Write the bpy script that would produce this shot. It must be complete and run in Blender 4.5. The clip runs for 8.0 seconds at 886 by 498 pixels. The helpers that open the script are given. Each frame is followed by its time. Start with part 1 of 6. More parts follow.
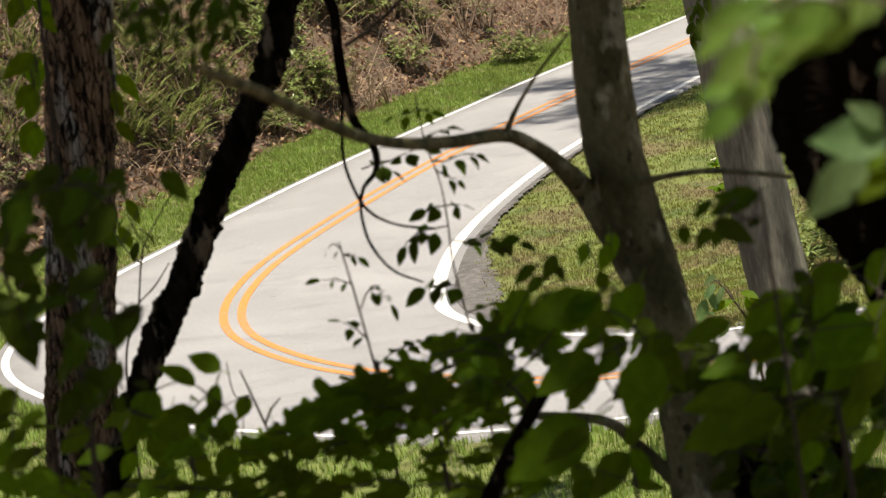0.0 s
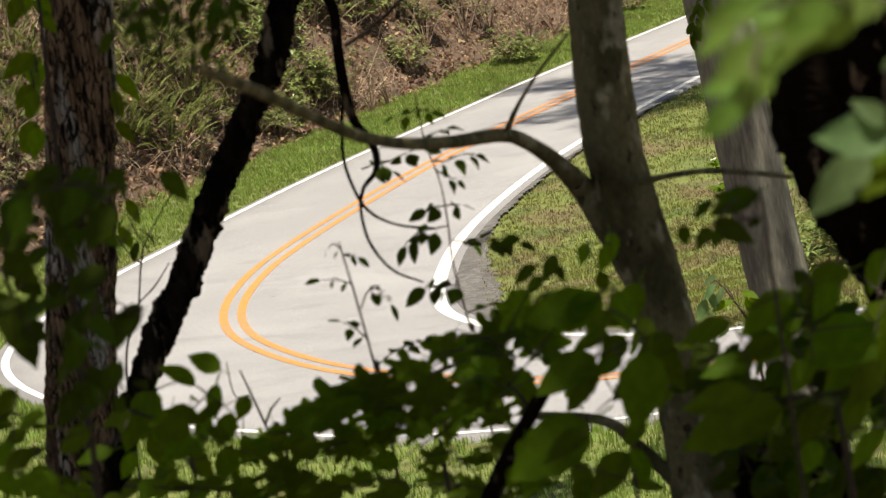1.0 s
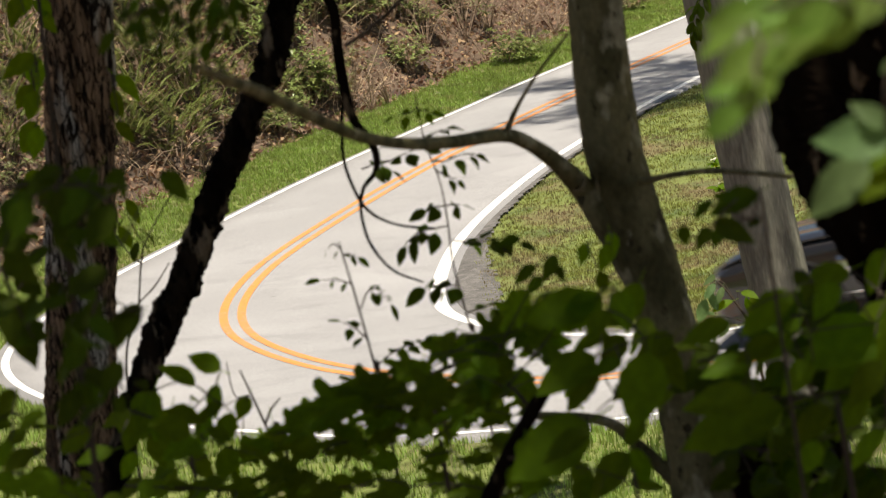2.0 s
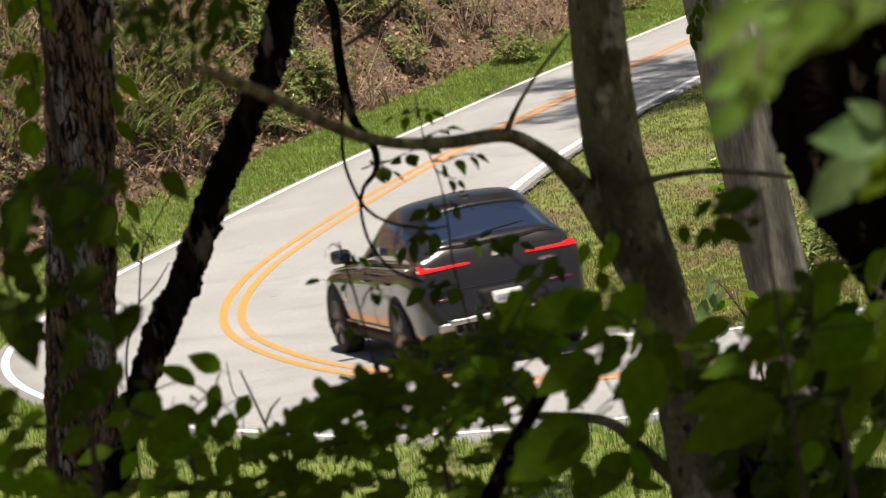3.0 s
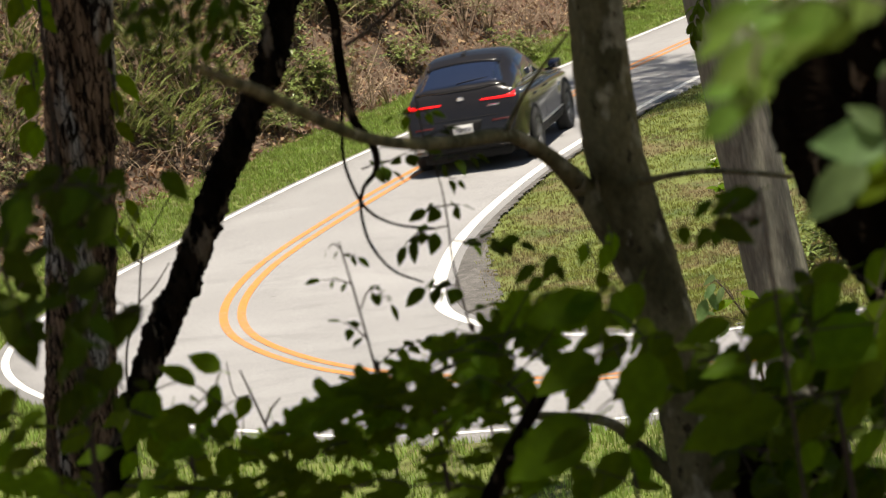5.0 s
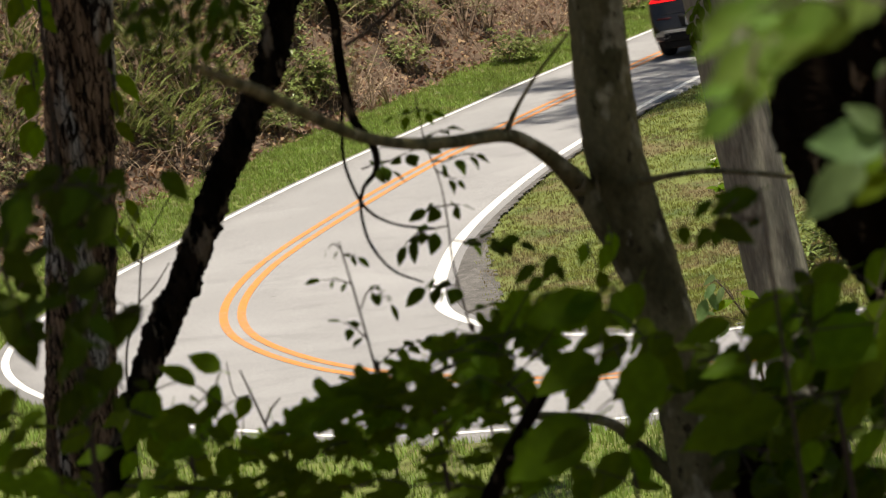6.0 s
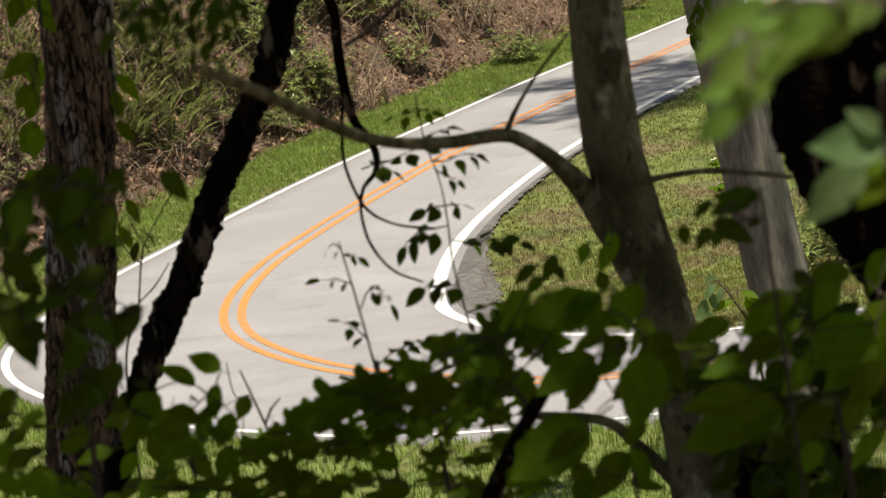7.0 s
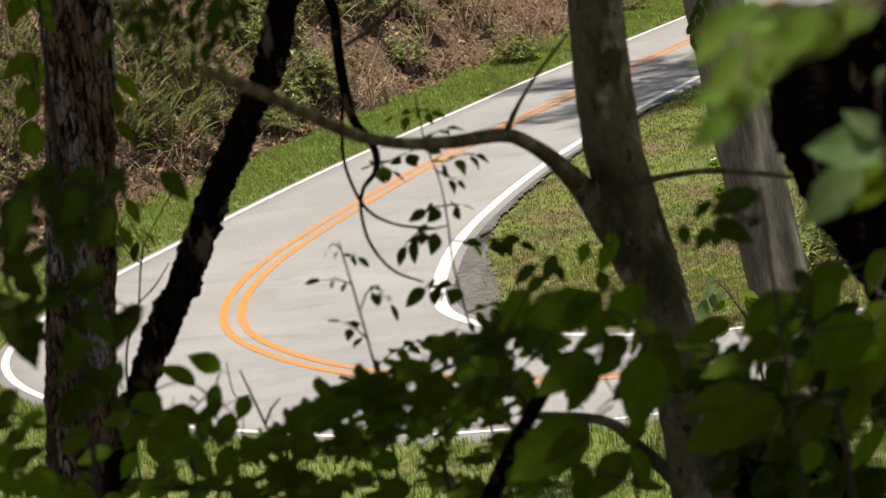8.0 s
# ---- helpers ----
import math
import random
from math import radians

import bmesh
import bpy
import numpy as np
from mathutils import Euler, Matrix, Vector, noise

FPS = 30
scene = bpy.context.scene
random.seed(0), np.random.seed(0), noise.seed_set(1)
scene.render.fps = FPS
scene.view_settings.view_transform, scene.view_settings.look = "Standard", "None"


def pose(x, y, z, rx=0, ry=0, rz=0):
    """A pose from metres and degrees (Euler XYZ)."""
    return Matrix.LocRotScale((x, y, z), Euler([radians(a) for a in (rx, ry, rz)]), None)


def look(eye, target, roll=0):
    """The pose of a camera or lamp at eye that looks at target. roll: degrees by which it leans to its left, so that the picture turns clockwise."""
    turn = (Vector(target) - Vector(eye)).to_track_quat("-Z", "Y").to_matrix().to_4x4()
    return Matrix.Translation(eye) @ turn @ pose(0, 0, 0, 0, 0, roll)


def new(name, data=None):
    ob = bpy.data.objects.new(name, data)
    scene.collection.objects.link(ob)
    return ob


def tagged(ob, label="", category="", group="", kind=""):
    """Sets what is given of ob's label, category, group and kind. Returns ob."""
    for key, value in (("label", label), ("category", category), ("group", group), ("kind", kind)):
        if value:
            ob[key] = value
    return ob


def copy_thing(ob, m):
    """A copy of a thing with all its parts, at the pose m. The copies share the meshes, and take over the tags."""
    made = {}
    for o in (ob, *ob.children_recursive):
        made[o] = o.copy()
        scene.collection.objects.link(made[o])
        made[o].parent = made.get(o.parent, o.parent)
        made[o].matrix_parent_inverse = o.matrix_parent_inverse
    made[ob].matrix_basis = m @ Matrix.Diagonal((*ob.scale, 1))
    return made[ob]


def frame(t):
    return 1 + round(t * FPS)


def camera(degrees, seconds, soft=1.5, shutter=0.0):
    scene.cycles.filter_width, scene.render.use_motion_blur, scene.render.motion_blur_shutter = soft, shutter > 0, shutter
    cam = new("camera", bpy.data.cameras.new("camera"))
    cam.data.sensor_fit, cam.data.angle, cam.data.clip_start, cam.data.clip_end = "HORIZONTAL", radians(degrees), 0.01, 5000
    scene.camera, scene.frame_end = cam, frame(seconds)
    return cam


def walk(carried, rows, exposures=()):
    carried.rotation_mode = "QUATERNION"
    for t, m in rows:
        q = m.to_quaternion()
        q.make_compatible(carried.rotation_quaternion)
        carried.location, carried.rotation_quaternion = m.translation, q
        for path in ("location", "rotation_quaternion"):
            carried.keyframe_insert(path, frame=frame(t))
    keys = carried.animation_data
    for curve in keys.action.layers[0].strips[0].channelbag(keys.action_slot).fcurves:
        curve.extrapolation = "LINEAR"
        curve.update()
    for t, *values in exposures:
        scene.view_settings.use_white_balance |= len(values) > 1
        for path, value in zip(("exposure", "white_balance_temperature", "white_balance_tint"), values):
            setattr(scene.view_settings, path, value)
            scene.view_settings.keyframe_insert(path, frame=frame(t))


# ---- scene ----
from mathutils.bvhtree import BVHTree

# ---------------------------------------------------------------- camera
EYE = (0.0, 0.0, 4.4)
TILT = radians(4.6543)
cam = camera(13.611, 8.0, soft=1.3, shutter=0.4)
VIEW = look(EYE, (0.0, 50 * math.cos(TILT), 4.4 - 50 * math.sin(TILT)), -9.589)
walk(cam, [(0.0, VIEW), (8.0, VIEW)], exposures=[(0.0, 0.78, 7280, 9), (4.7, 0.78, 7280, 9), (5.8, 0.63, 7280, 9), (6.5, 0.60, 7280, 9), (8.0, 0.54, 7280, 9)])
cam.data.dof.use_dof = True
cam.data.dof.focus_distance = 46.0
cam.data.dof.aperture_fstop = 10.5

# ---------------------------------------------------------------- light
SUN_EL, SUN_AZ = 78.0, 150.0        # azimuth from +y towards +x
world = bpy.data.worlds.new("sky")
scene.world = world
world.use_nodes = True
wn = world.node_tree.nodes
sky = wn.new("ShaderNodeTexSky")
sky.sky_type = "NISHITA"
sky.sun_disc = False
sky.sun_elevation, sky.sun_rotation = radians(SUN_EL), radians(SUN_AZ)
world.node_tree.links.new(sky.outputs[0], wn["Background"].inputs[0])
wn["Background"].inputs[1].default_value = 0.036
sun = new("sun", bpy.data.lights.new("sun", "SUN"))
sun.data.energy, sun.data.angle, sun.data.color = 4.2, radians(0.6), (1.0, 0.96, 0.91)
e, a = radians(SUN_EL), radians(SUN_AZ)
SUN_DIR = Vector((math.sin(a) * math.cos(e), math.cos(a) * math.cos(e), math.sin(e)))
sun.matrix_world = look(tuple(SUN_DIR * 60), (0, 0, 0))


# ---------------------------------------------------------------- materials
def mat(name, base, rough=0.8, metal=0.0, vary=(), grain=40.0, bump=0.0, spec=0.5, coat=0.0, trans=0.0, glow=None, large=1.5, coords="Object", island=0.0, stretch=0.0, plates=None):
    """A surface with variation at two scales: a list of further colours mixed in by broad noise, and a fine grain."""
    m = bpy.data.materials.new(name)
    m.use_nodes = True
    nt = m.node_tree
    b = nt.nodes["Principled BSDF"]
    link = nt.links.new
    b.inputs["Roughness"].default_value = rough
    b.inputs["Metallic"].default_value = metal
    b.inputs["Specular IOR Level"].default_value = spec
    b.inputs["Coat Weight"].default_value = coat
    tc = nt.nodes.new("ShaderNodeTexCoord")
    place = tc.outputs[coords]
    if stretch:
        mp = nt.nodes.new("ShaderNodeMapping")
        mp.inputs["Scale"].default_value = (1, 1, stretch)
        link(place, mp.inputs[0])
        place = mp.outputs[0]
    cur = nt.nodes.new("ShaderNodeRGB")
    cur.outputs[0].default_value = (*base, 1)
    out = cur.outputs[0]
    for i, (col, lo, hi, *own) in enumerate(vary):
        n = nt.nodes.new("ShaderNodeTexNoise")
        n.inputs["Scale"].default_value = own[0] if own else large * (1 + 1.7 * i)
        n.inputs["Detail"].default_value = 6
        n.noise_dimensions = "4D"
        n.inputs["W"].default_value = i * 3.1
        link(place, n.inputs["Vector"])
        r = nt.nodes.new("ShaderNodeMapRange")
        r.inputs[1].default_value, r.inputs[2].default_value = lo, hi
        link(n.outputs[0], r.inputs[0])
        mx = nt.nodes.new("ShaderNodeMix")
        mx.data_type = "RGBA"
        link(r.outputs[0], mx.inputs[0])
        link(out, mx.inputs[6])
        mx.inputs[7].default_value = (*col, 1)
        out = mx.outputs[2]
    if plates:
        vo = nt.nodes.new("ShaderNodeTexVoronoi")
        vo.feature = "DISTANCE_TO_EDGE"
        vo.inputs["Scale"].default_value = plates[0]
        wob = nt.nodes.new("ShaderNodeTexNoise")
        wob.inputs["Scale"].default_value, wob.inputs["Detail"].default_value = plates[0] * 0.9, 4
        link(place, wob.inputs["Vector"])
        ad = nt.nodes.new("ShaderNodeVectorMath")
        ad.operation = "MULTIPLY_ADD"
        ad.inputs[1].default_value = (0.06, 0.06, 0.06)
        link(wob.outputs["Color"], ad.inputs[0])
        link(place, ad.inputs[2])
        link(ad.outputs[0], vo.inputs["Vector"])
        r = nt.nodes.new("ShaderNodeMapRange")
        r.inputs[1].default_value, r.inputs[2].default_value, r.inputs[3].default_value, r.inputs[4].default_value = 0.02, plates[1], 1.0, 0.0
        link(vo.outputs["Distance"], r.inputs[0])
        mx = nt.nodes.new("ShaderNodeMix")
        mx.data_type = "RGBA"
        link(r.outputs[0], mx.inputs[0])
        link(out, mx.inputs[6])
        mx.inputs[7].default_value = (*plates[2], 1)
        out = mx.outputs[2]
    g = nt.nodes.new("ShaderNodeTexNoise")
    g.inputs["Scale"].default_value, g.inputs["Detail"].default_value = grain, 5
    link(place, g.inputs["Vector"])
    hs = nt.nodes.new("ShaderNodeHueSaturation")
    rr = nt.nodes.new("ShaderNodeMapRange")
    rr.inputs[1].default_value, rr.inputs[2].default_value = 0.25, 0.75
    rr.inputs[3].default_value, rr.inputs[4].default_value = 0.72, 1.28
    link(g.outputs[0], rr.inputs[0])
    val = rr.outputs[0]
    if island:
        geo = nt.nodes.new("ShaderNodeNewGeometry")
        ri = nt.nodes.new("ShaderNodeMapRange")
        ri.inputs[3].default_value, ri.inputs[4].default_value = 1 - island, 1 + island
        link(geo.outputs["Random Per Island"], ri.inputs[0])
        mm = nt.nodes.new("ShaderNodeMath")
        mm.operation = "MULTIPLY"
        link(val, mm.inputs[0])
        link(ri.outputs[0], mm.inputs[1])
        val = mm.outputs[0]
        rh = nt.nodes.new("ShaderNodeMapRange")
        rh.inputs[3].default_value, rh.inputs[4].default_value = 0.5 - 0.05 * island, 0.5 + 0.05 * island
        link(geo.outputs["Random Per Island"], rh.inputs[0])
        link(rh.outputs[0], hs.inputs["Hue"])
    link(val, hs.inputs["Value"])
    link(out, hs.inputs["Color"])
    link(hs.outputs[0], b.inputs["Base Color"])
    if bump:
        bp = nt.nodes.new("ShaderNodeBump")
        bp.inputs["Strength"].default_value, bp.inputs["Distance"].default_value = 0.8, bump
        link(g.outputs[0], bp.inputs["Height"])
        link(bp.outputs[0], b.inputs["Normal"])
    if glow:
        b.inputs["Emission Color"].default_value, b.inputs["Emission Strength"].default_value = (*glow[:3], 1), glow[3]
    if trans:
        tr = nt.nodes.new("ShaderNodeBsdfTranslucent")
        hs2 = nt.nodes.new("ShaderNodeHueSaturation")
        hs2.inputs["Value"].default_value = 1.5
        hs2.inputs["Hue"].default_value = 0.48
        link(hs.outputs[0], hs2.inputs["Color"])
        link(hs2.outputs[0], tr.inputs[0])
        ms = nt.nodes.new("ShaderNodeMixShader")
        ms.inputs[0].default_value = trans
        link(b.outputs[0], ms.inputs[1])
        link(tr.outputs[0], ms.inputs[2])
        link(ms.outputs[0], nt.nodes["Material Output"].inputs[0])
    return m


ASPHALT = mat("worn_asphalt", (0.29, 0.285, 0.285), 0.9, vary=[((0.335, 0.33, 0.33), 0.42, 0.7), ((0.25, 0.246, 0.246), 0.55, 0.75), ((0.17, 0.165, 0.165), 0.70, 0.76, 3.0)], grain=55, bump=0.004, large=0.5)
YELLOW = mat("yellow_road_paint", (0.66, 0.25, 0.065), 0.7, vary=[((0.52, 0.24, 0.10), 0.50, 0.70), ((0.36, 0.27, 0.19), 0.57, 0.66, 14.0)], grain=30, large=1.0)
WHITE = mat("white_road_paint", (0.8, 0.79, 0.76), 0.7, vary=[((0.62, 0.61, 0.58), 0.55, 0.75)], grain=30, large=1.0)
GROUND = mat("soil_and_grass", (0.14, 0.17, 0.04), 0.95, vary=[((0.14, 0.115, 0.05), 0.5, 0.66), ((0.07, 0.10, 0.025), 0.5, 0.7)], grain=18, bump=0.03, large=0.7)
LITTER = mat("leaf_litter", (0.12, 0.078, 0.05), 0.95, vary=[((0.06, 0.04, 0.027), 0.42, 0.6), ((0.18, 0.12, 0.08), 0.52, 0.7)], grain=14, bump=0.05, large=1.2)
GRAVEL = mat("grey_gravel", (0.125, 0.118, 0.11), 0.95, vary=[((0.08, 0.075, 0.07), 0.45, 0.65), ((0.17, 0.16, 0.15), 0.5, 0.62, 9.0)], grain=40, bump=0.02, large=2)
BARK = mat("furrowed_bark", (0.36, 0.245, 0.16), 0.95, spec=0.1, vary=[((0.15, 0.095, 0.06), 0.45, 0.58, 22.0), ((0.62, 0.60, 0.54), 0.52, 0.59, 6.0), ((0.02, 0.014, 0.01), 0.54, 0.60, 36.0)], grain=60, bump=0.03, stretch=0.22, plates=(38.0, 0.13, (0.014, 0.009, 0.006)))
SMOOTH_BARK = mat("smooth_grey_bark", (0.23, 0.205, 0.11), 0.9, spec=0.12, vary=[((0.10, 0.092, 0.045), 0.45, 0.6, 7.0), ((0.40, 0.37, 0.26), 0.56, 0.63, 13.0), ((0.06, 0.052, 0.03), 0.60, 0.66, 30.0)], grain=70, bump=0.004, stretch=0.6)
GREY_WOOD = mat("weathered_grey_bark", (0.33, 0.325, 0.255), 0.95, spec=0.08, vary=[((0.30, 0.285, 0.235), 0.42, 0.62, 4.0), ((0.22, 0.21, 0.17), 0.52, 0.62, 14.0)], grain=50, bump=0.008, stretch=0.2)
# Near-black base stands for deep shade; the brown patches show the bark.
SHADED_BARK = mat("shade_darkened_bark", (0.012, 0.008, 0.005), 0.95, spec=0.03, vary=[((0.006, 0.004, 0.003), 0.45, 0.6), ((0.20, 0.15, 0.10), 0.60, 0.68)], grain=30, bump=0.01, large=8, stretch=0.4)
# Pale patches put the lit zones of peeling bark into the colour.
LIT_PEELING_BARK = mat("dark_bark_lit_peeling_patches", (0.03, 0.021, 0.014), 0.95, spec=0.05, vary=[((0.008, 0.006, 0.004), 0.42, 0.55, 9.0), ((0.24, 0.19, 0.135), 0.55, 0.62, 12.0), ((0.005, 0.004, 0.003), 0.52, 0.58, 30.0)], grain=50, bump=0.015, stretch=0.4)


# ---------------------------------------------------------------- helpers for building
def mesh_of(bm, name):
    me = bpy.data.meshes.new(name)
    bm.normal_update()
    bm.to_mesh(me)
    bm.free()
    return me


def part(name, bm, material, parent=None, label="", smooth=True):
    me = mesh_of(bm, name)
    for m in (material if isinstance(material, (list, tuple)) else [material]):
        me.materials.append(m)
    if smooth:
        me.polygons.foreach_set("use_smooth", [True] * len(me.polygons))
    ob = new(name, me)
    if parent:
        ob.parent = parent
    if label:
        ob["label"] = label
    return ob


def raw(name, verts, faces, material, smooth=True):
    me = bpy.data.meshes.new(name)
    me.from_pydata([tuple(v) for v in verts], [], [tuple(f) for f in faces])
    me.materials.append(material)
    if smooth:
        me.polygons.foreach_set("use_smooth", [True] * len(me.polygons))
    me.update()
    return me


def catmull(points, steps):
    """A smooth line through the points."""
    p = [np.array(q, float) for q in points]
    p = [2 * p[0] - p[1]] + p + [2 * p[-1] - p[-2]]
    out = []
    for i in range(1, len(p) - 2):
        for s in range(steps):
            t = s / steps
            out.append(0.5 * (2 * p[i] + (p[i + 1] - p[i - 1]) * t + (2 * p[i - 1] - 5 * p[i] + 4 * p[i + 1] - p[i + 2]) * t * t
                              + (3 * p[i] - p[i - 1] - 3 * p[i + 1] + p[i + 2]) * t ** 3))
    out.append(p[-2])
    return np.array(out)


# ---------------------------------------------------------------- lie of the land
CENTRE_LINE = catmull([(34, 20), (22, 28.0), (12, 33.6), (6, 35.0), (3.0, 35.3), (0.96, 36.06), (-0.44, 37.92), (-1.3, 39.7), (-2.02, 42.1), (-2.6, 44.9), (-2.77, 47.4),
                       (-2.57, 49.8), (-2.06, 52.0), (-1.05, 55.0), (0.4, 59.0), (2.71, 65.2), (5.4, 72.2), (9.5, 82), (16, 95), (26, 108), (44, 120)], 24)
TANGENT = np.gradient(CENTRE_LINE, axis=0)
TANGENT /= np.linalg.norm(TANGENT, axis=1)[:, None]
NORMAL = np.stack([-TANGENT[:, 1], TANGENT[:, 0]], 1)      # to the left of travel
ALONG = np.concatenate([[0], np.cumsum(np.linalg.norm(np.diff(CENTRE_LINE, axis=0), axis=1))])
S0 = ALONG[np.argmin(np.linalg.norm(CENTRE_LINE - np.array([-2.77, 47.4]), axis=1))]


def bump_at(s, a, b):
    return np.exp(-((s - S0 - a) / b) ** 2)


def outer_width(s):
    return 2.35 - 0.30 * sstep(S0 - 6, S0 + 6, s) - 0.2 * sstep(S0 + 20, S0 + 33, s) + 0.58 * bump_at(s, -3.5, 5.5)


def inner_width(s):
    return 2.3 + 0.35 * bump_at(s, 1.0, 5)


def land(x, y):
    """Height of the graded land on which the road lies."""
    yy = np.where(y > 85, 85 + 20 * np.tanh((y - 85) / 20), y)
    r2 = (x - 2.5) ** 2 + (y - 47.0) ** 2
    return 4.4 - 3.931 - 0.001 * np.clip(x, -40, 40) + 0.0466 * (np.clip(yy, -20, 200) - 45) - 0.595 * np.exp(-r2 / 49.0)


def road_frame(x, y):
    """Distance along the road and to its left."""
    x, y = np.asarray(x, float), np.asarray(y, float)
    best = np.full(x.shape, 1e12)
    near = np.zeros(x.shape, int)
    for i in range(0, len(CENTRE_LINE), 8):
        q = (x - CENTRE_LINE[i, 0]) ** 2 + (y - CENTRE_LINE[i, 1]) ** 2
        w = q < best
        best[w], near[w] = q[w], i
    coarse = near.copy()
    for k in range(-8, 9, 2):
        j = np.clip(coarse + k, 0, len(CENTRE_LINE) - 1)
        q = (x - CENTRE_LINE[j, 0]) ** 2 + (y - CENTRE_LINE[j, 1]) ** 2
        w = q < best
        best, near = np.where(w, q, best), np.where(w, j, near)
    d = (x - CENTRE_LINE[near, 0]) * NORMAL[near, 0] + (y - CENTRE_LINE[near, 1]) * NORMAL[near, 1]
    return ALONG[near], np.where(d < 0, -1, 1) * np.sqrt(best)


def sstep(a, b, v):
    t = np.clip((v - a) / (b - a), 0, 1)
    return t * t * (3 - 2 * t)


def ripple(x, y):
    return 0.5 * np.sin(1.7 * x + 0.6 * np.sin(1.1 * y)) * np.sin(1.3 * y + 0.8 * np.sin(0.9 * x)) + 0.3 * np.sin(3.9 * x + 1.0) * np.sin(4.3 * y + 2.0 * np.sin(1.5 * x))


def height(x, y):
    """Height of the ground sheet."""
    x, y = np.asarray(x, float), np.asarray(y, float)
    s, d = road_frame(x, y)
    z = land(x, y)
    off = np.maximum(d - outer_width(s), -d - inner_width(s))
    z = z - 0.08 * (1 - sstep(0.0, 0.5, off)) - 0.01
    far = sstep(S0 - 7, S0 + 2, s)
    o = np.maximum(0, d - outer_width(s))
    bank = 0.13 * o + 0.72 * np.maximum(0, o - 1.9) * (0.65 + 0.35 * sstep(1.9, 3.5, o))
    bank = 14 * np.tanh(bank / 14) + 0.22 * ripple(x, y) * sstep(1.8, 3.2, o)
    fore = np.maximum(0, o - 1.5)
    fore = np.where(fore < 29, 0.0052 * fore ** 2, 0.0052 * 29 ** 2 + 0.30 * (fore - 29)) + 0.06 * ripple(x, y) * sstep(0.5, 2, o)
    fore = 12 * np.tanh(fore / 12)
    left = d > 0
    z = z + np.where(left, far * bank + (1 - far) * fore, 0.05 * ripple(x, y) * sstep(0.3, 1.5, off))
    return z


def ground_sheet():
    def axis(a, b, fine, lo, hi, far):
        m = list(np.arange(a, b + 1e-6, fine))
        l, r, st = [], [], fine
        v = a
        while v > lo:
            st = min(st * 1.35, far)
            v -= st
            l.append(v)
        v, st = b, fine
        while v < hi:
            st = min(st * 1.35, far)
            v += st
            r.append(v)
        return np.array(l[::-1] + m + r)
    xs, ys = axis(-9, 13, 0.17, -1500, 1500, 300), axis(28, 84, 0.22, -1500, 2500, 300)
    X, Y = np.meshgrid(xs, ys)
    Z = height(X, Y)
    n, m = len(xs), len(ys)
    V = np.stack([X.ravel(), Y.ravel(), Z.ravel()], 1)
    idx = np.arange(n * m).reshape(m, n)
    F = np.stack([idx[:-1, :-1].ravel(), idx[:-1, 1:].ravel(), idx[1:, 1:].ravel(), idx[1:, :-1].ravel()], 1)
    me = raw("ground", V, F, GROUND)
    me.materials.append(LITTER)
    cx, cy = X[:-1, :-1].ravel(), Y[:-1, :-1].ravel()
    s, d = road_frame(cx, cy)
    o = d - outer_width(s)
    mi = np.where((d > 0) & (o > 1.75 + 0.35 * ripple(cx * 2, cy * 2)) & (s > S0 - 5), 1, 0)
    mi = np.where((d > 0) & (o > 5) & (s <= S0 - 5), 1, mi)
    me.polygons.foreach_set("material_index", mi.astype(np.int32))
    return tagged(new("ground", me), "grassy roadside ground rising to a leaf-strewn bank", "ground", kind="structure")


def road_strip(name, lo, hi, lift, material, thick=0.0):
    """A strip that follows the road between two offsets (functions of the distance along it)."""
    rows = len(CENTRE_LINE)
    cols = 9 if thick else 3
    V, F = [], []
    for i in range(rows):
        a, b = lo(ALONG[i]), hi(ALONG[i])
        for c in range(cols):
            q = CENTRE_LINE[i] + NORMAL[i] * (a + (b - a) * c / (cols - 1))
            V.append((q[0], q[1], float(land(q[0], q[1])) + lift))
    for i in range(rows - 1):
        for c in range(cols - 1):
            k = i * cols + c
            F.append((k + 1, k, k + cols, k + cols + 1))
    if thick:
        n = len(V)
        V += [(x, y, z - thick) for x, y, z in V]
        for i in range(rows - 1):
            for c in (0, cols - 1):
                k = i * cols + c
                f = (k, k + cols, k + cols + n, k + n)
                F.append(f[::-1] if c == 0 else f)
    return new(name, raw(name, V, F, material))


def build_road():
    road = tagged(road_strip("road", lambda s: -inner_width(s) - 0.20, lambda s: outer_width(s) + 0.14, 0.0, ASPHALT, thick=0.12),
                  "pale worn asphalt road round a bend", "road", kind="structure")
    for nm, lo, hi, m in (("yellow_line", 0.06, 0.17, YELLOW), ("yellow_line", -0.17, -0.06, YELLOW)):
        tagged(road_strip(nm, lambda s, v=lo: v, lambda s, v=hi: v, 0.005, m), "yellow centre line painted on the road", "road marking", "centre lines", "structure")
    tagged(road_strip("white_line", lambda s: outer_width(s) - 0.05, lambda s: outer_width(s) + 0.05, 0.005, WHITE), "white edge line painted on the road", "road marking", "edge lines", "structure")
    tagged(road_strip("white_line", lambda s: -inner_width(s) - 0.07 - 0.02 * bump_at(s, 0, 4), lambda s: -inner_width(s) + 0.07 + 0.03 * bump_at(s, 0, 4), 0.005, WHITE), "white edge line painted on the road", "road marking", "edge lines", "structure")
    return road


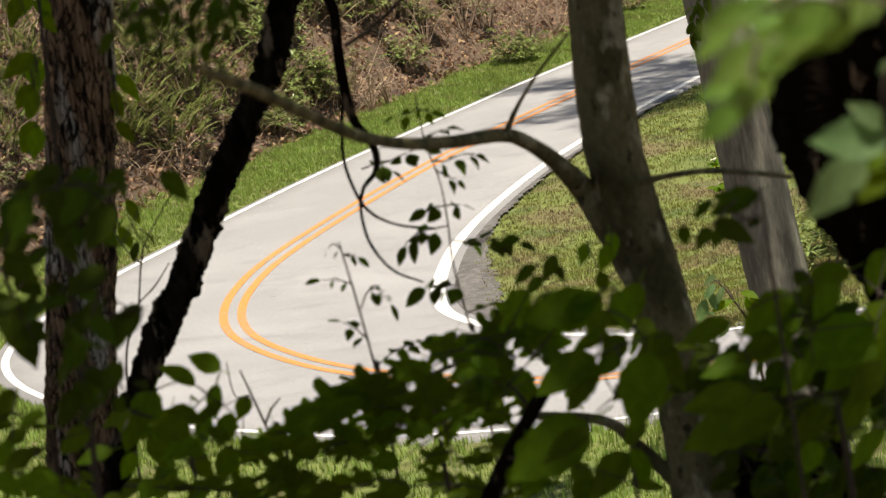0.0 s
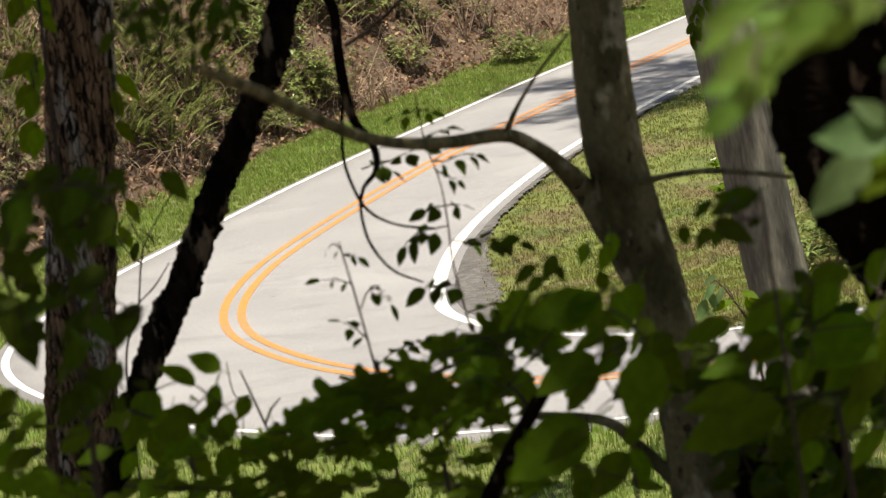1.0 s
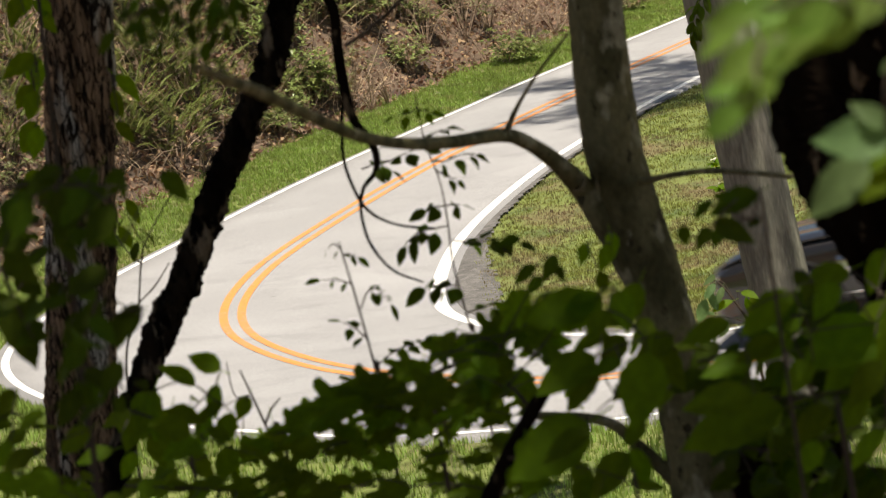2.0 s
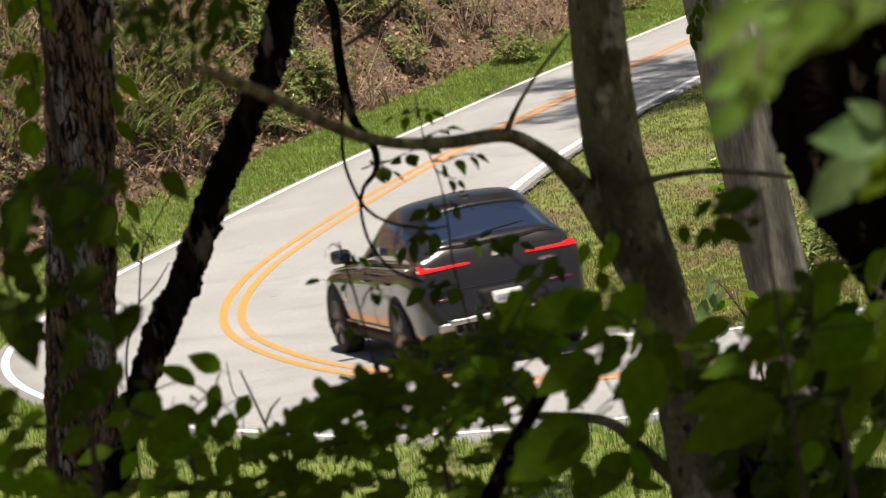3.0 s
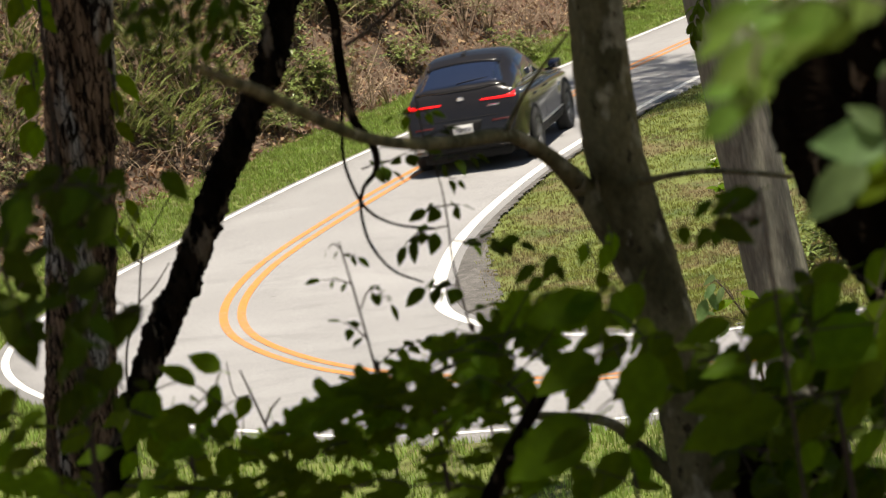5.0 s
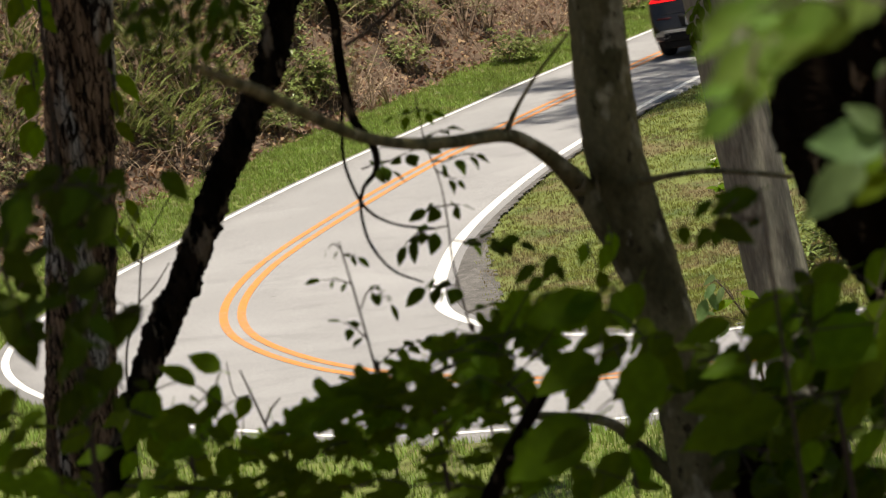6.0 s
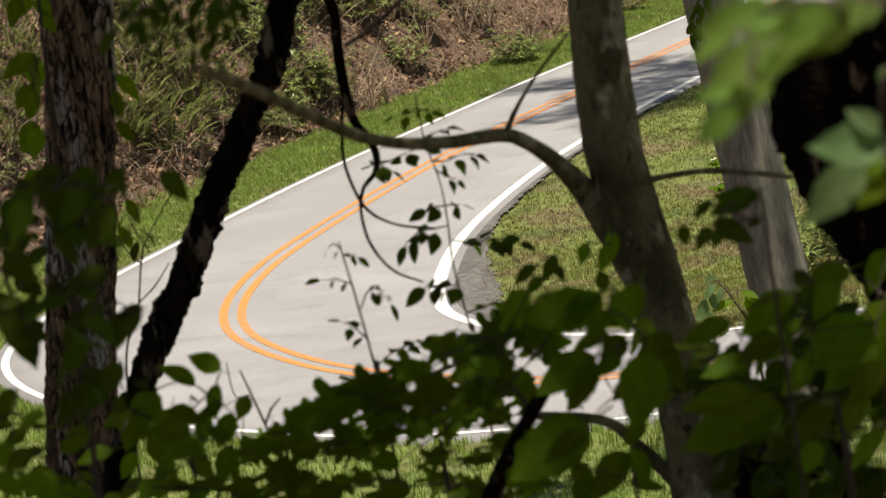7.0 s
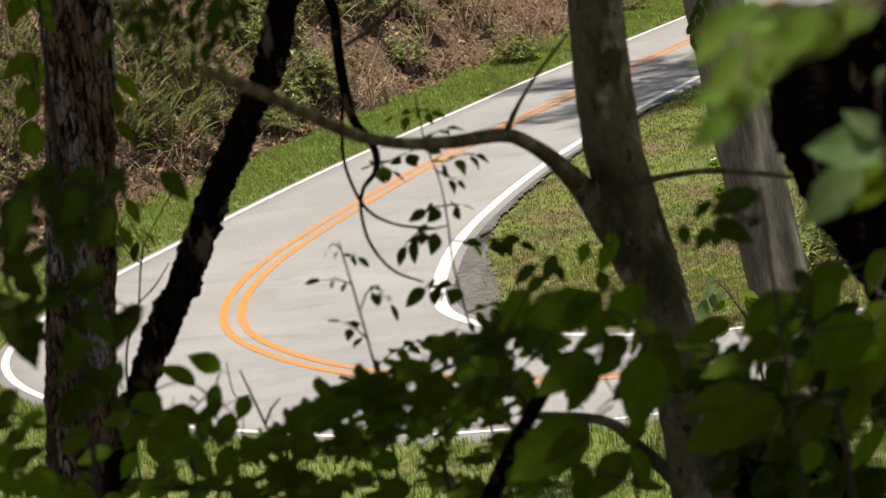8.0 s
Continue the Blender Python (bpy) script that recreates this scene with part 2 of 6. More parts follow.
def gravel_shoulder():
    """Loose gravel on the inside of the bend, with an uneven edge."""
    xs, ys = np.arange(-1.2, 7.0, 0.045), np.arange(38.0, 62.0, 0.055)
    X, Y = np.meshgrid(xs, ys)
    s, d = road_frame(X, Y)
    off = -d - inner_width(s)
    edge = 0.30 + 0.46 * bump_at(s, -1.0, 4.2) + 0.07 * ripple(5 * X, 5 * Y) + 0.05 * ripple(17 * X, 13 * Y)
    Z = height(X, Y) + 0.05 * (1 - sstep(0.1, 0.6, off)) + 0.014 + 0.006 * ripple(40 * X, 37 * Y)
    keep = (off > 0.17) & (off < edge)
    k = np.arange(X.size).reshape(X.shape)
    quads = np.stack([k[:-1, :-1], k[:-1, 1:], k[1:, 1:], k[1:, :-1]], -1)[keep[:-1, :-1]]
    used, faces = np.unique(quads, return_inverse=True)
    V = np.stack([X.ravel(), Y.ravel(), Z.ravel()], 1)[used]
    return tagged(new("gravel_shoulder", raw("gravel_shoulder", V, faces.reshape(-1, 4), GRAVEL)), "grey gravel shoulder inside the bend", "gravel", kind="structure")


ground = ground_sheet()
gravel = gravel_shoulder()
road = build_road()


# ---------------------------------------------------------------- trees
def tube(points, sides=14, steps=8, rough=0.0, seed=0, caps=True):
    """A tapered, slightly uneven tube through (x, y, z, radius) points."""
    rnd = random.Random(seed)
    line = catmull(points, steps)
    bm = bmesh.new()
    rings = []
    ph = rnd.uniform(0, 9)
    for i, q in enumerate(line):
        c = Vector(q[:3])
        t = Vector(line[min(i + 1, len(line) - 1)][:3]) - Vector(line[max(i - 1, 0)][:3])
        t.normalize()
        u = t.cross(Vector((0.13, 1, 0.21))).normalized()
        v = t.cross(u)
        ring = []
        for k in range(sides):
            an = 2 * math.pi * k / sides
            rr = q[3] * (1 + rough * (0.6 * noise.noise(Vector((math.cos(an) * 1.5 + ph, math.sin(an) * 1.5, i * 0.35))) + rnd.uniform(-0.35, 0.35)))
            ring.append(bm.verts.new(c + u * math.cos(an) * rr + v * math.sin(an) * rr))
        rings.append(ring)
    for a, b in zip(rings, rings[1:]):
        for k in range(sides):
            bm.faces.new((a[k], a[(k + 1) % sides], b[(k + 1) % sides], b[k]))
    if caps:
        bm.faces.new(rings[0][::-1])
        bm.faces.new(rings[-1])
    return bm


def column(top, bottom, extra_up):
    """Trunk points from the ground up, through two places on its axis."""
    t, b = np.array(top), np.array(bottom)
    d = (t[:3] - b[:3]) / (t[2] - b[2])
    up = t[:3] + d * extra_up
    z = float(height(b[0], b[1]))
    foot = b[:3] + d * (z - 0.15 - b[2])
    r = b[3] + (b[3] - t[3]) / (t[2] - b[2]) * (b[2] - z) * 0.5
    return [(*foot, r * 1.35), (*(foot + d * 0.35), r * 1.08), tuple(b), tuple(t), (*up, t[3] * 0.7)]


# ---------------------------------------------------------------- car
PAINT = mat("black_car_paint", (0.015, 0.0125, 0.0115), 0.19, coat=0.7, spec=0.5, grain=300)
# The blue in the base stands for the sky's reflection.
GLASS = mat("sky_blued_glass", (0.012, 0.020, 0.048), 0.04, spec=1.0, coat=1.0, grain=200)
TRIM = mat("black_plastic_trim", (0.009, 0.009, 0.009), 0.7, spec=0.2, grain=120, bump=0.001)
SILVER = mat("brushed_silver_trim", (0.46, 0.46, 0.455), 0.32, metal=0.85, grain=120)
RUBBER = mat("tyre_rubber", (0.02, 0.02, 0.02), 0.85, grain=80, bump=0.002)
ALLOY = mat("dark_grey_alloy", (0.22, 0.22, 0.23), 0.35, metal=0.9, grain=90)
LAMP_RED = mat("lit_red_lens", (0.5, 0.01, 0.01), 0.2, glow=(1.0, 0.008, 0.012, 1.15), grain=80)
RED_LENS = mat("dull_red_lens", (0.07, 0.006, 0.006), 0.25, grain=80)
PLATE = mat("white_plate", (0.72, 0.72, 0.70), 0.45, grain=60)
INK = mat("dark_plate_lettering", (0.06, 0.06, 0.09), 0.5, grain=60)
CHROME = mat("polished_chrome", (0.8, 0.8, 0.8), 0.1, metal=1.0, grain=60)

# y, underside, half width, shoulder height, roof half width, top
STATIONS = [(3.76, 0.36, 0.50, 0.60, 0.40, 0.66), (3.70, 0.28, 0.76, 0.72, 0.62, 0.80), (3.45, 0.24, 0.89, 0.83, 0.76, 0.93), (3.0, 0.24, 0.935, 0.91, 0.80, 1.02),
            (2.3, 0.24, 0.945, 0.96, 0.82, 1.08), (1.88, 0.24, 0.945, 0.98, 0.76, 1.15), (1.45, 0.24, 0.945, 0.99, 0.70, 1.44), (1.0, 0.24, 0.945, 1.0, 0.67, 1.665),
            (0.5, 0.24, 0.945, 1.01, 0.665, 1.735), (0.1, 0.25, 0.945, 1.03, 0.655, 1.715), (-0.12, 0.26, 0.945, 1.05, 0.645, 1.635), (-0.35, 0.28, 0.945, 1.07, 0.65, 1.525),
            (-0.55, 0.30, 0.935, 1.09, 0.67, 1.405), (-0.70, 0.31, 0.92, 1.105, 0.69, 1.30), (-0.77, 0.32, 0.905, 1.10, 0.72, 1.22), (-0.83, 0.33, 0.885, 1.04, 0.72, 1.112),
            (-0.88, 0.34, 0.86, 0.945, 0.70, 1.01), (-0.93, 0.35, 0.83, 0.80, 0.68, 0.86), (-0.97, 0.37, 0.79, 0.66, 0.64, 0.72), (-1.0, 0.42, 0.70, 0.54, 0.56, 0.58)]


def body_mesh():
    rows = []
    for y, zb, w, zs, wr, zt in STATIONS:
        h = zs - zb
        rows.append(np.array([(0, y, zb), (0.82 * w, y, zb), (0.965 * w, y, zb + 0.10 * h), (0.985 * w, y, zb + 0.32 * h), (w, y, zb + 0.60 * h), (0.995 * w, y, zb + 0.86 * h), (0.965 * w, y, zs),
                              (0.90 * w * 0.85 + 0.15 * wr, y, zs + 0.10 * (zt - zs)), (0.45 * w + 0.55 * wr, y, zs + 0.50 * (zt - zs)), (wr, y, zt - 0.13 * min(1, (zt - zs) / 0.4)),
                              (0.8 * wr, y, zt - 0.045 * min(1, (zt - zs) / 0.4)), (0.4 * wr, y, zt - 0.012), (0, y, zt)]))
    cols = [catmull(r, 4) for r in rows]
    n = len(cols[0])
    lines = [catmull([c[k] for c in cols], 4) for k in range(n)]
    bm = bmesh.new()
    m = len(lines[0])
    right = [[bm.verts.new(lines[k][i]) for k in range(n)] for i in range(m)]
    left = [[right[i][k] if k in (0, n - 1) else bm.verts.new((-lines[k][i][0], lines[k][i][1], lines[k][i][2])) for k in range(n)] for i in range(m)]
    for i in range(m - 1):
        for k in range(n - 1):
            bm.faces.new((right[i][k], right[i][k + 1], right[i + 1][k + 1], right[i + 1][k]))
            bm.faces.new((left[i][k + 1], left[i][k], left[i + 1][k], left[i + 1][k + 1]))
    for i, flip in ((0, False), (m - 1, True)):
        loop = right[i] + left[i][-2:0:-1]
        bm.faces.new(loop[::-1] if flip else loop)
    bmesh.ops.recalc_face_normals(bm, faces=bm.faces)
    return bm


def panel(tree_, outline, way, lift=0.006, rows=6, cols=14, back=3.0):
    """A thin panel moulded on the body: outline(u, v) gives a point from which the body is met along way."""
    bm = bmesh.new()
    way = Vector(way).normalized()
    grid, deep = [], []
    for j in range(rows + 1):
        a, b = [], []
        for i in range(cols + 1):
            o = Vector(outline(i / cols, j / rows))
            hit, nrm, _, _ = tree_.ray_cast(o - way * back, way)
            if hit is None:
                hit, nrm, _, _ = tree_.find_nearest(o)
            if nrm.dot(way) > 0:
                nrm = -nrm
            a.append(bm.verts.new(hit + nrm * lift))
            b.append(bm.verts.new(hit - nrm * 0.01))
        grid.append(a)
        deep.append(b)
    for j in range(rows):
        for i in range(cols):
            bm.faces.new((grid[j][i], grid[j][i + 1], grid[j + 1][i + 1], grid[j + 1][i]))
    rim = [grid[0][i] for i in range(cols + 1)] + [grid[j][cols] for j in range(1, rows + 1)] + [grid[rows][i] for i in range(cols - 1, -1, -1)] + [grid[j][0] for j in range(rows - 1, 0, -1)]
    low = [deep[0][i] for i in range(cols + 1)] + [deep[j][cols] for j in range(1, rows + 1)] + [deep[rows][i] for i in range(cols - 1, -1, -1)] + [deep[j][0] for j in range(rows - 1, 0, -1)]
    for k in range(len(rim)):
        q = (k + 1) % len(rim)
        bm.faces.new((rim[q], rim[k], low[k], low[q]))
    for v in [v for v in bm.verts if not v.link_faces]:
        bm.verts.remove(v)
    bmesh.ops.recalc_face_normals(bm, faces=bm.faces)
    return bm


def rounded_box(size, centre, bevel=0.02, turn=None, seg=3):
    bm = bmesh.new()
    bmesh.ops.create_cube(bm, size=1)
    for v in bm.verts:
        v.co = Vector((v.co.x * size[0], v.co.y * size[1], v.co.z * size[2]))
    bmesh.ops.bevel(bm, geom=bm.edges[:], offset=bevel, segments=seg, affect="EDGES", profile=0.5)
    m = Matrix.Translation(centre)
    if turn:
        m = m @ pose(0, 0, 0, *turn)
    bm.transform(m)
    return bm


def lathe(profile, sides, axis="x"):
    bm = bmesh.new()
    rings = []
    for a, r in profile:
        rings.append([bm.verts.new((a, r * math.cos(2 * math.pi * k / sides), r * math.sin(2 * math.pi * k / sides)) if axis == "x" else
                                   (r * math.cos(2 * math.pi * k / sides), a, r * math.sin(2 * math.pi * k / sides))) for k in range(sides)])
    for a, b in zip(rings, rings[1:]):
        for k in range(sides):
            bm.faces.new((a[k], a[(k + 1) % sides], b[(k + 1) % sides], b[k]))
    bmesh.ops.recalc_face_normals(bm, faces=bm.faces)
    return bm


def wheel(parent, side):
    hub = new("wheel")
    hub.parent = parent
    hub["label"] = "alloy wheel with a low black tyre"
    part("tyre", lathe([(-0.11, 0.25), (-0.12, 0.31), (-0.10, 0.352), (-0.05, 0.362), (0.05, 0.362), (0.10, 0.352), (0.12, 0.31), (0.11, 0.25), (-0.11, 0.25)], 40), RUBBER, hub)
    bm = lathe([(side * 0.10, 0.252), (side * 0.11, 0.24), (side * 0.06, 0.225), (-side * 0.08, 0.22), (-side * 0.10, 0.25)], 40)
    for k in range(5):
        for off in (-0.16, 0.16):
            an = 2 * math.pi * k / 5 + off
            sp = rounded_box((0.03, 0.035, 0.20), (0, 0, 0), 0.008, seg=1)
            sp.transform(Matrix.Translation((side * 0.095, 0, 0)) @ Matrix.Rotation(an, 4, "X") @ Matrix.Translation((0, 0, 0.135)))
            me = bpy.data.meshes.new("spoke")
            sp.to_mesh(me)
            sp.free()
            bm.from_mesh(me)
            bpy.data.meshes.remove(me)
    hubcap = lathe([(side * 0.06, 0.065), (side * 0.112, 0.06), (side * 0.118, 0.001)], 20)
    me = bpy.data.meshes.new("cap")
    hubcap.to_mesh(me)
    hubcap.free()
    bm.from_mesh(me)
    bpy.data.meshes.remove(me)
    part("rim", bm, ALLOY, hub)
    part("brake_disc", lathe([(-side * 0.01, 0.001), (-side * 0.01, 0.18), (side * 0.01, 0.18), (side * 0.012, 0.001)], 24), TRIM, hub)
    return hub


WHEEL_AT = [(-0.835, 0.0), (0.835, 0.0), (-0.825, 2.864), (0.825, 2.864)]
WHEELS = []


def car():
    root = tagged(new("car"), "black sloping-roofed SUV with lit red tail lights, driving", "car")
    bm = body_mesh()
    tree_ = BVHTree.FromBMesh(bm)
    body = part("body", bm, PAINT, root)
    lerp = lambda a, b, t: a + (b - a) * t
    # tail
    part("rear_window", panel(tree_, lambda u, v: (lerp(-1, 1, u) * lerp(0.66, 0.53, v), lerp(-0.66, -0.13, v), lerp(1.295, 1.64, v)), (0, 0.55, -0.83), 0.006, 8, 16), GLASS, root, "dark rear window with sky reflection in its colour")
    sp = panel(tree_, lambda u, v: (lerp(-1, 1, u) * 0.57, lerp(-0.22, 0.02, v), 1.8), (0, 0.05, -1), 0.022, 4, 16)
    part("roof_spoiler", sp, PAINT, root)
    part("tail_lip", panel(tree_, lambda u, v: (lerp(-1, 1, u) * 0.70, lerp(-0.775, -0.70, v) + 0.05 * abs(lerp(-1, 1, u)) ** 2, 1.4), (0, 0.15, -1), 0.02, 3, 18), PAINT, root)
    part("window_wiper", tube([(-0.05, -0.65, 1.35, 0.008), (0.2, -0.61, 1.37, 0.008), (0.42, -0.57, 1.38, 0.005)], 6, 3), TRIM, root)
    for sx in (-1, 1):
        part("tail_light", panel(tree_, lambda u, v: (sx * lerp(0.36, 0.90, u), -1, lerp(1.072 - 0.012 * u, 1.088 + 0.006 * u + 0.036 * max(0, u - 0.72) / 0.28, v)), (-sx * 0.28, 1, 0), 0.014, 3, 14), LAMP_RED, root, "lit red tail light")
        part("rear_reflector", panel(tree_, lambda u, v: (sx * lerp(0.46, 0.74, u), -1, lerp(0.745, 0.775, v)), (0, 1, 0), 0.008, 2, 6), RED_LENS, root, "dull red reflector")
        ex = lathe([(-1.04, 0.056), (-1.045, 0.050), (-1.03, 0.044), (-0.95, 0.042), (-0.95, 0.001), (-0.90, 0.001), (-0.90, 0.056), (-1.04, 0.056)], 20, "y")
        ex.transform(Matrix.Translation((sx * 0.565, 0.02, 0.445)))
        part("exhaust_tip", ex, ALLOY, root, "round chrome exhaust tip")
        part("bumper_corner", panel(tree_, lambda u, v: (sx * lerp(0.52, 0.78, u), -1, lerp(0.44, 0.535 - 0.02 * u, v)), (-sx * 0.25, 1, 0.02), 0.012, 4, 8), SILVER, root, "silver lower bumper corner")
    part("bumper_strip", panel(tree_, lambda u, v: (lerp(-0.66, 0.66, u), -1, lerp(0.495, 0.55, v)), (0, 1, 0), 0.028, 3, 18), SILVER, root, "silver strip across the bumper")
    part("diffuser", panel(tree_, lambda u, v: (lerp(-0.60, 0.60, u), -1, lerp(0.34, 0.49, v)), (0, 1, 0), 0.016, 4, 12), TRIM, root)
    part("plate_recess", panel(tree_, lambda u, v: (lerp(-0.31, 0.31, u) * lerp(0.8, 1, v), -1, lerp(0.585, 0.80, v)), (0, 1, 0), 0.004, 4, 8), TRIM, root)
    plate = part("licence_plate", rounded_box((0.305, 0.012, 0.152), (0, -0.995, 0.685), 0.005, (-12, 0, 0)), PLATE, root, "white licence plate")
    for k in range(6):
        part("plate_bar", rounded_box((0.03, 0.006, 0.066), (-0.105 + 0.042 * k, -1.002, 0.682), 0.002, (-12, 0, 0), 1), INK, plate)
    bd = lathe([(-0.006, 0.001), (-0.008, 0.047), (-0.004, 0.052), (0.01, 0.052)], 24, "y")
    bd.transform(Matrix.Translation((0, -0.833, 1.125)) @ pose(0, 0, 0, 24, 0, 0))
    part("badge", bd, CHROME, root, "round silver badge")
    part("model_badge", panel(tree_, lambda u, v: (lerp(0.42, 0.60, u), -1, lerp(0.975, 1.0, v)), (0, 1, 0), 0.006, 1, 5), CHROME, root)
    part("tailgate_seam", panel(tree_, lambda u, v: (lerp(-0.62, 0.62, u), -1, lerp(0.835, 0.845, v)), (0, 1, 0), 0.003, 1, 16), TRIM, root)
    # sides
    for sx in (-1, 1):
        z0, z1 = (lambda y: 1.085 + 0.02 * (1 - y)), (lambda y: float(np.interp(y, (-0.45, -0.2, 0.2, 0.8, 1.2, 1.75), (1.19, 1.40, 1.52, 1.54, 1.47, 1.18))))
        for ya, yb in ((1.70, 1.02), (0.97, 0.12), (0.07, -0.42)):
            part("side_window", panel(tree_, lambda u, v: (sx * 0.7, lerp(ya, yb, u), lerp(z0(lerp(ya, yb, u)), max(z0(lerp(ya, yb, u)) + 0.01, z1(lerp(ya, yb, u))), v)), (-sx, 0, -0.25), 0.005, 5, 9), GLASS, root, "dark side window")
        part("window_trim", panel(tree_, lambda u, v: (sx * 0.9, lerp(1.72, -0.42, u), z0(lerp(1.72, -0.42, u)) - 0.03 + 0.018 * v), (-sx, 0, -0.1), 0.008, 1, 16), SILVER, root, "thin bright window trim")
        part("sill", panel(tree_, lambda u, v: (sx * 1.0, lerp(2.42, 0.44, u), lerp(0.25, 0.40, v)), (-sx, 0, 0), 0.014, 3, 14), TRIM, root)
        part("sill_strip", panel(tree_, lambda u, v: (sx * 1.0, lerp(2.40, 0.46, u), lerp(0.43, 0.455, v)), (-sx, 0, 0), 0.016, 1, 14), SILVER, root, "silver strip along the doors")
        for y in (1.02, 0.10):
            part("door_seam", panel(tree_, lambda u, v: (sx * 1.0, y - 0.008 * u, lerp(0.45, 1.06, v)), (-sx, 0, 0), 0.002, 8, 1), TRIM, root)
        for y in (0.32, 1.22):
            part("door_handle", rounded_box((0.03, 0.2, 0.03), (sx * 0.955, y, 0.935), 0.01), PAINT, root)
        part("side_vent", panel(tree_, lambda u, v: (sx * 1.0, lerp(2.27, 2.40, u), lerp(0.64, 0.82, v)), (-sx, 0, 0), 0.008, 3, 3), CHROME, root, "upright silver side vent")
        arm = rounded_box((0.14, 0.06, 0.04), (sx * 0.93, 1.80, 1.105), 0.015)
        mirror = part("mirror", rounded_box((0.22, 0.14, 0.15), (sx * 1.03, 1.80, 1.19), 0.045, (0, 0, -sx * 8)), PAINT, root, "black door mirror")
        part("mirror_arm", arm, TRIM, mirror)
        part("mirror_glass", rounded_box((0.17, 0.008, 0.11), (sx * 1.03, 1.727, 1.19), 0.003, (0, 0, -sx * 8), 1), GLASS, mirror)
        for y in (0.0, 2.864):
            ring = lathe([(sx * 0.86, 0.40), (sx * 0.952, 0.40), (sx * 0.958, 0.415), (sx * 0.955, 0.45), (sx * 0.93, 0.455)], 40)
            ring.transform(Matrix.Translation((0, y, 0.37)))
            bmesh.ops.delete(ring, geom=[v for v in ring.verts if v.co.z < 0.25], context="VERTS")
            part("wheel_arch", ring, TRIM, root)
            liner = lathe([(sx * 0.70, 0.40), (sx * 0.9515, 0.402), (sx * 0.9525, 0.001)], 40)
            liner.transform(Matrix.Translation((0, y, 0.37)))
            bmesh.ops.delete(liner, geom=[v for v in liner.verts if v.co.z < 0.22], context="VERTS")
            part("wheel_well", liner, RUBBER, root)
    for x, y in WHEEL_AT:
        w = wheel(root, 1 if x > 0 else -1)
        w.location = (x + (0.02 if x > 0 else -0.02), y, 0.362)
        WHEELS.append(w)
    # front
    part("windscreen", panel(tree_, lambda u, v: (lerp(-1, 1, u) * lerp(0.70, 0.58, v), lerp(1.85, 1.12, v), 1.4), (0, -0.5, -0.86), 0.005, 6, 12), GLASS, root)
    for sx in (-1, 1):
        part("headlight", panel(tree_, lambda u, v: (sx * lerp(0.42, 0.80, u), 3.8, lerp(0.70, 0.80, v)), (-sx * 0.2, -1, 0), 0.008, 2, 6), CHROME, root)
    part("grille", panel(tree_, lambda u, v: (lerp(-0.36, 0.36, u), 3.9, lerp(0.52, 0.72, v)), (0, -1, 0), 0.006, 3, 6), TRIM, root)
    # Black block added to deepen the shade below the rear bumper.
    part("tail_shade_block", rounded_box((1.36, 0.30, 0.20), (0, -0.76, 0.30), 0.05), TRIM, root)
    part("underbody", rounded_box((1.5, 3.9, 0.12), (0, 1.4, 0.26), 0.03), TRIM, root)
    part("roof_aerial", panel(tree_, lambda u, v: (lerp(-0.03, 0.03, u), lerp(-0.02, 0.14, v), 1.9), (0, 0, -1), 0.045, 3, 2), PAINT, root)
    return root


the_car = car()


SWAYING = []

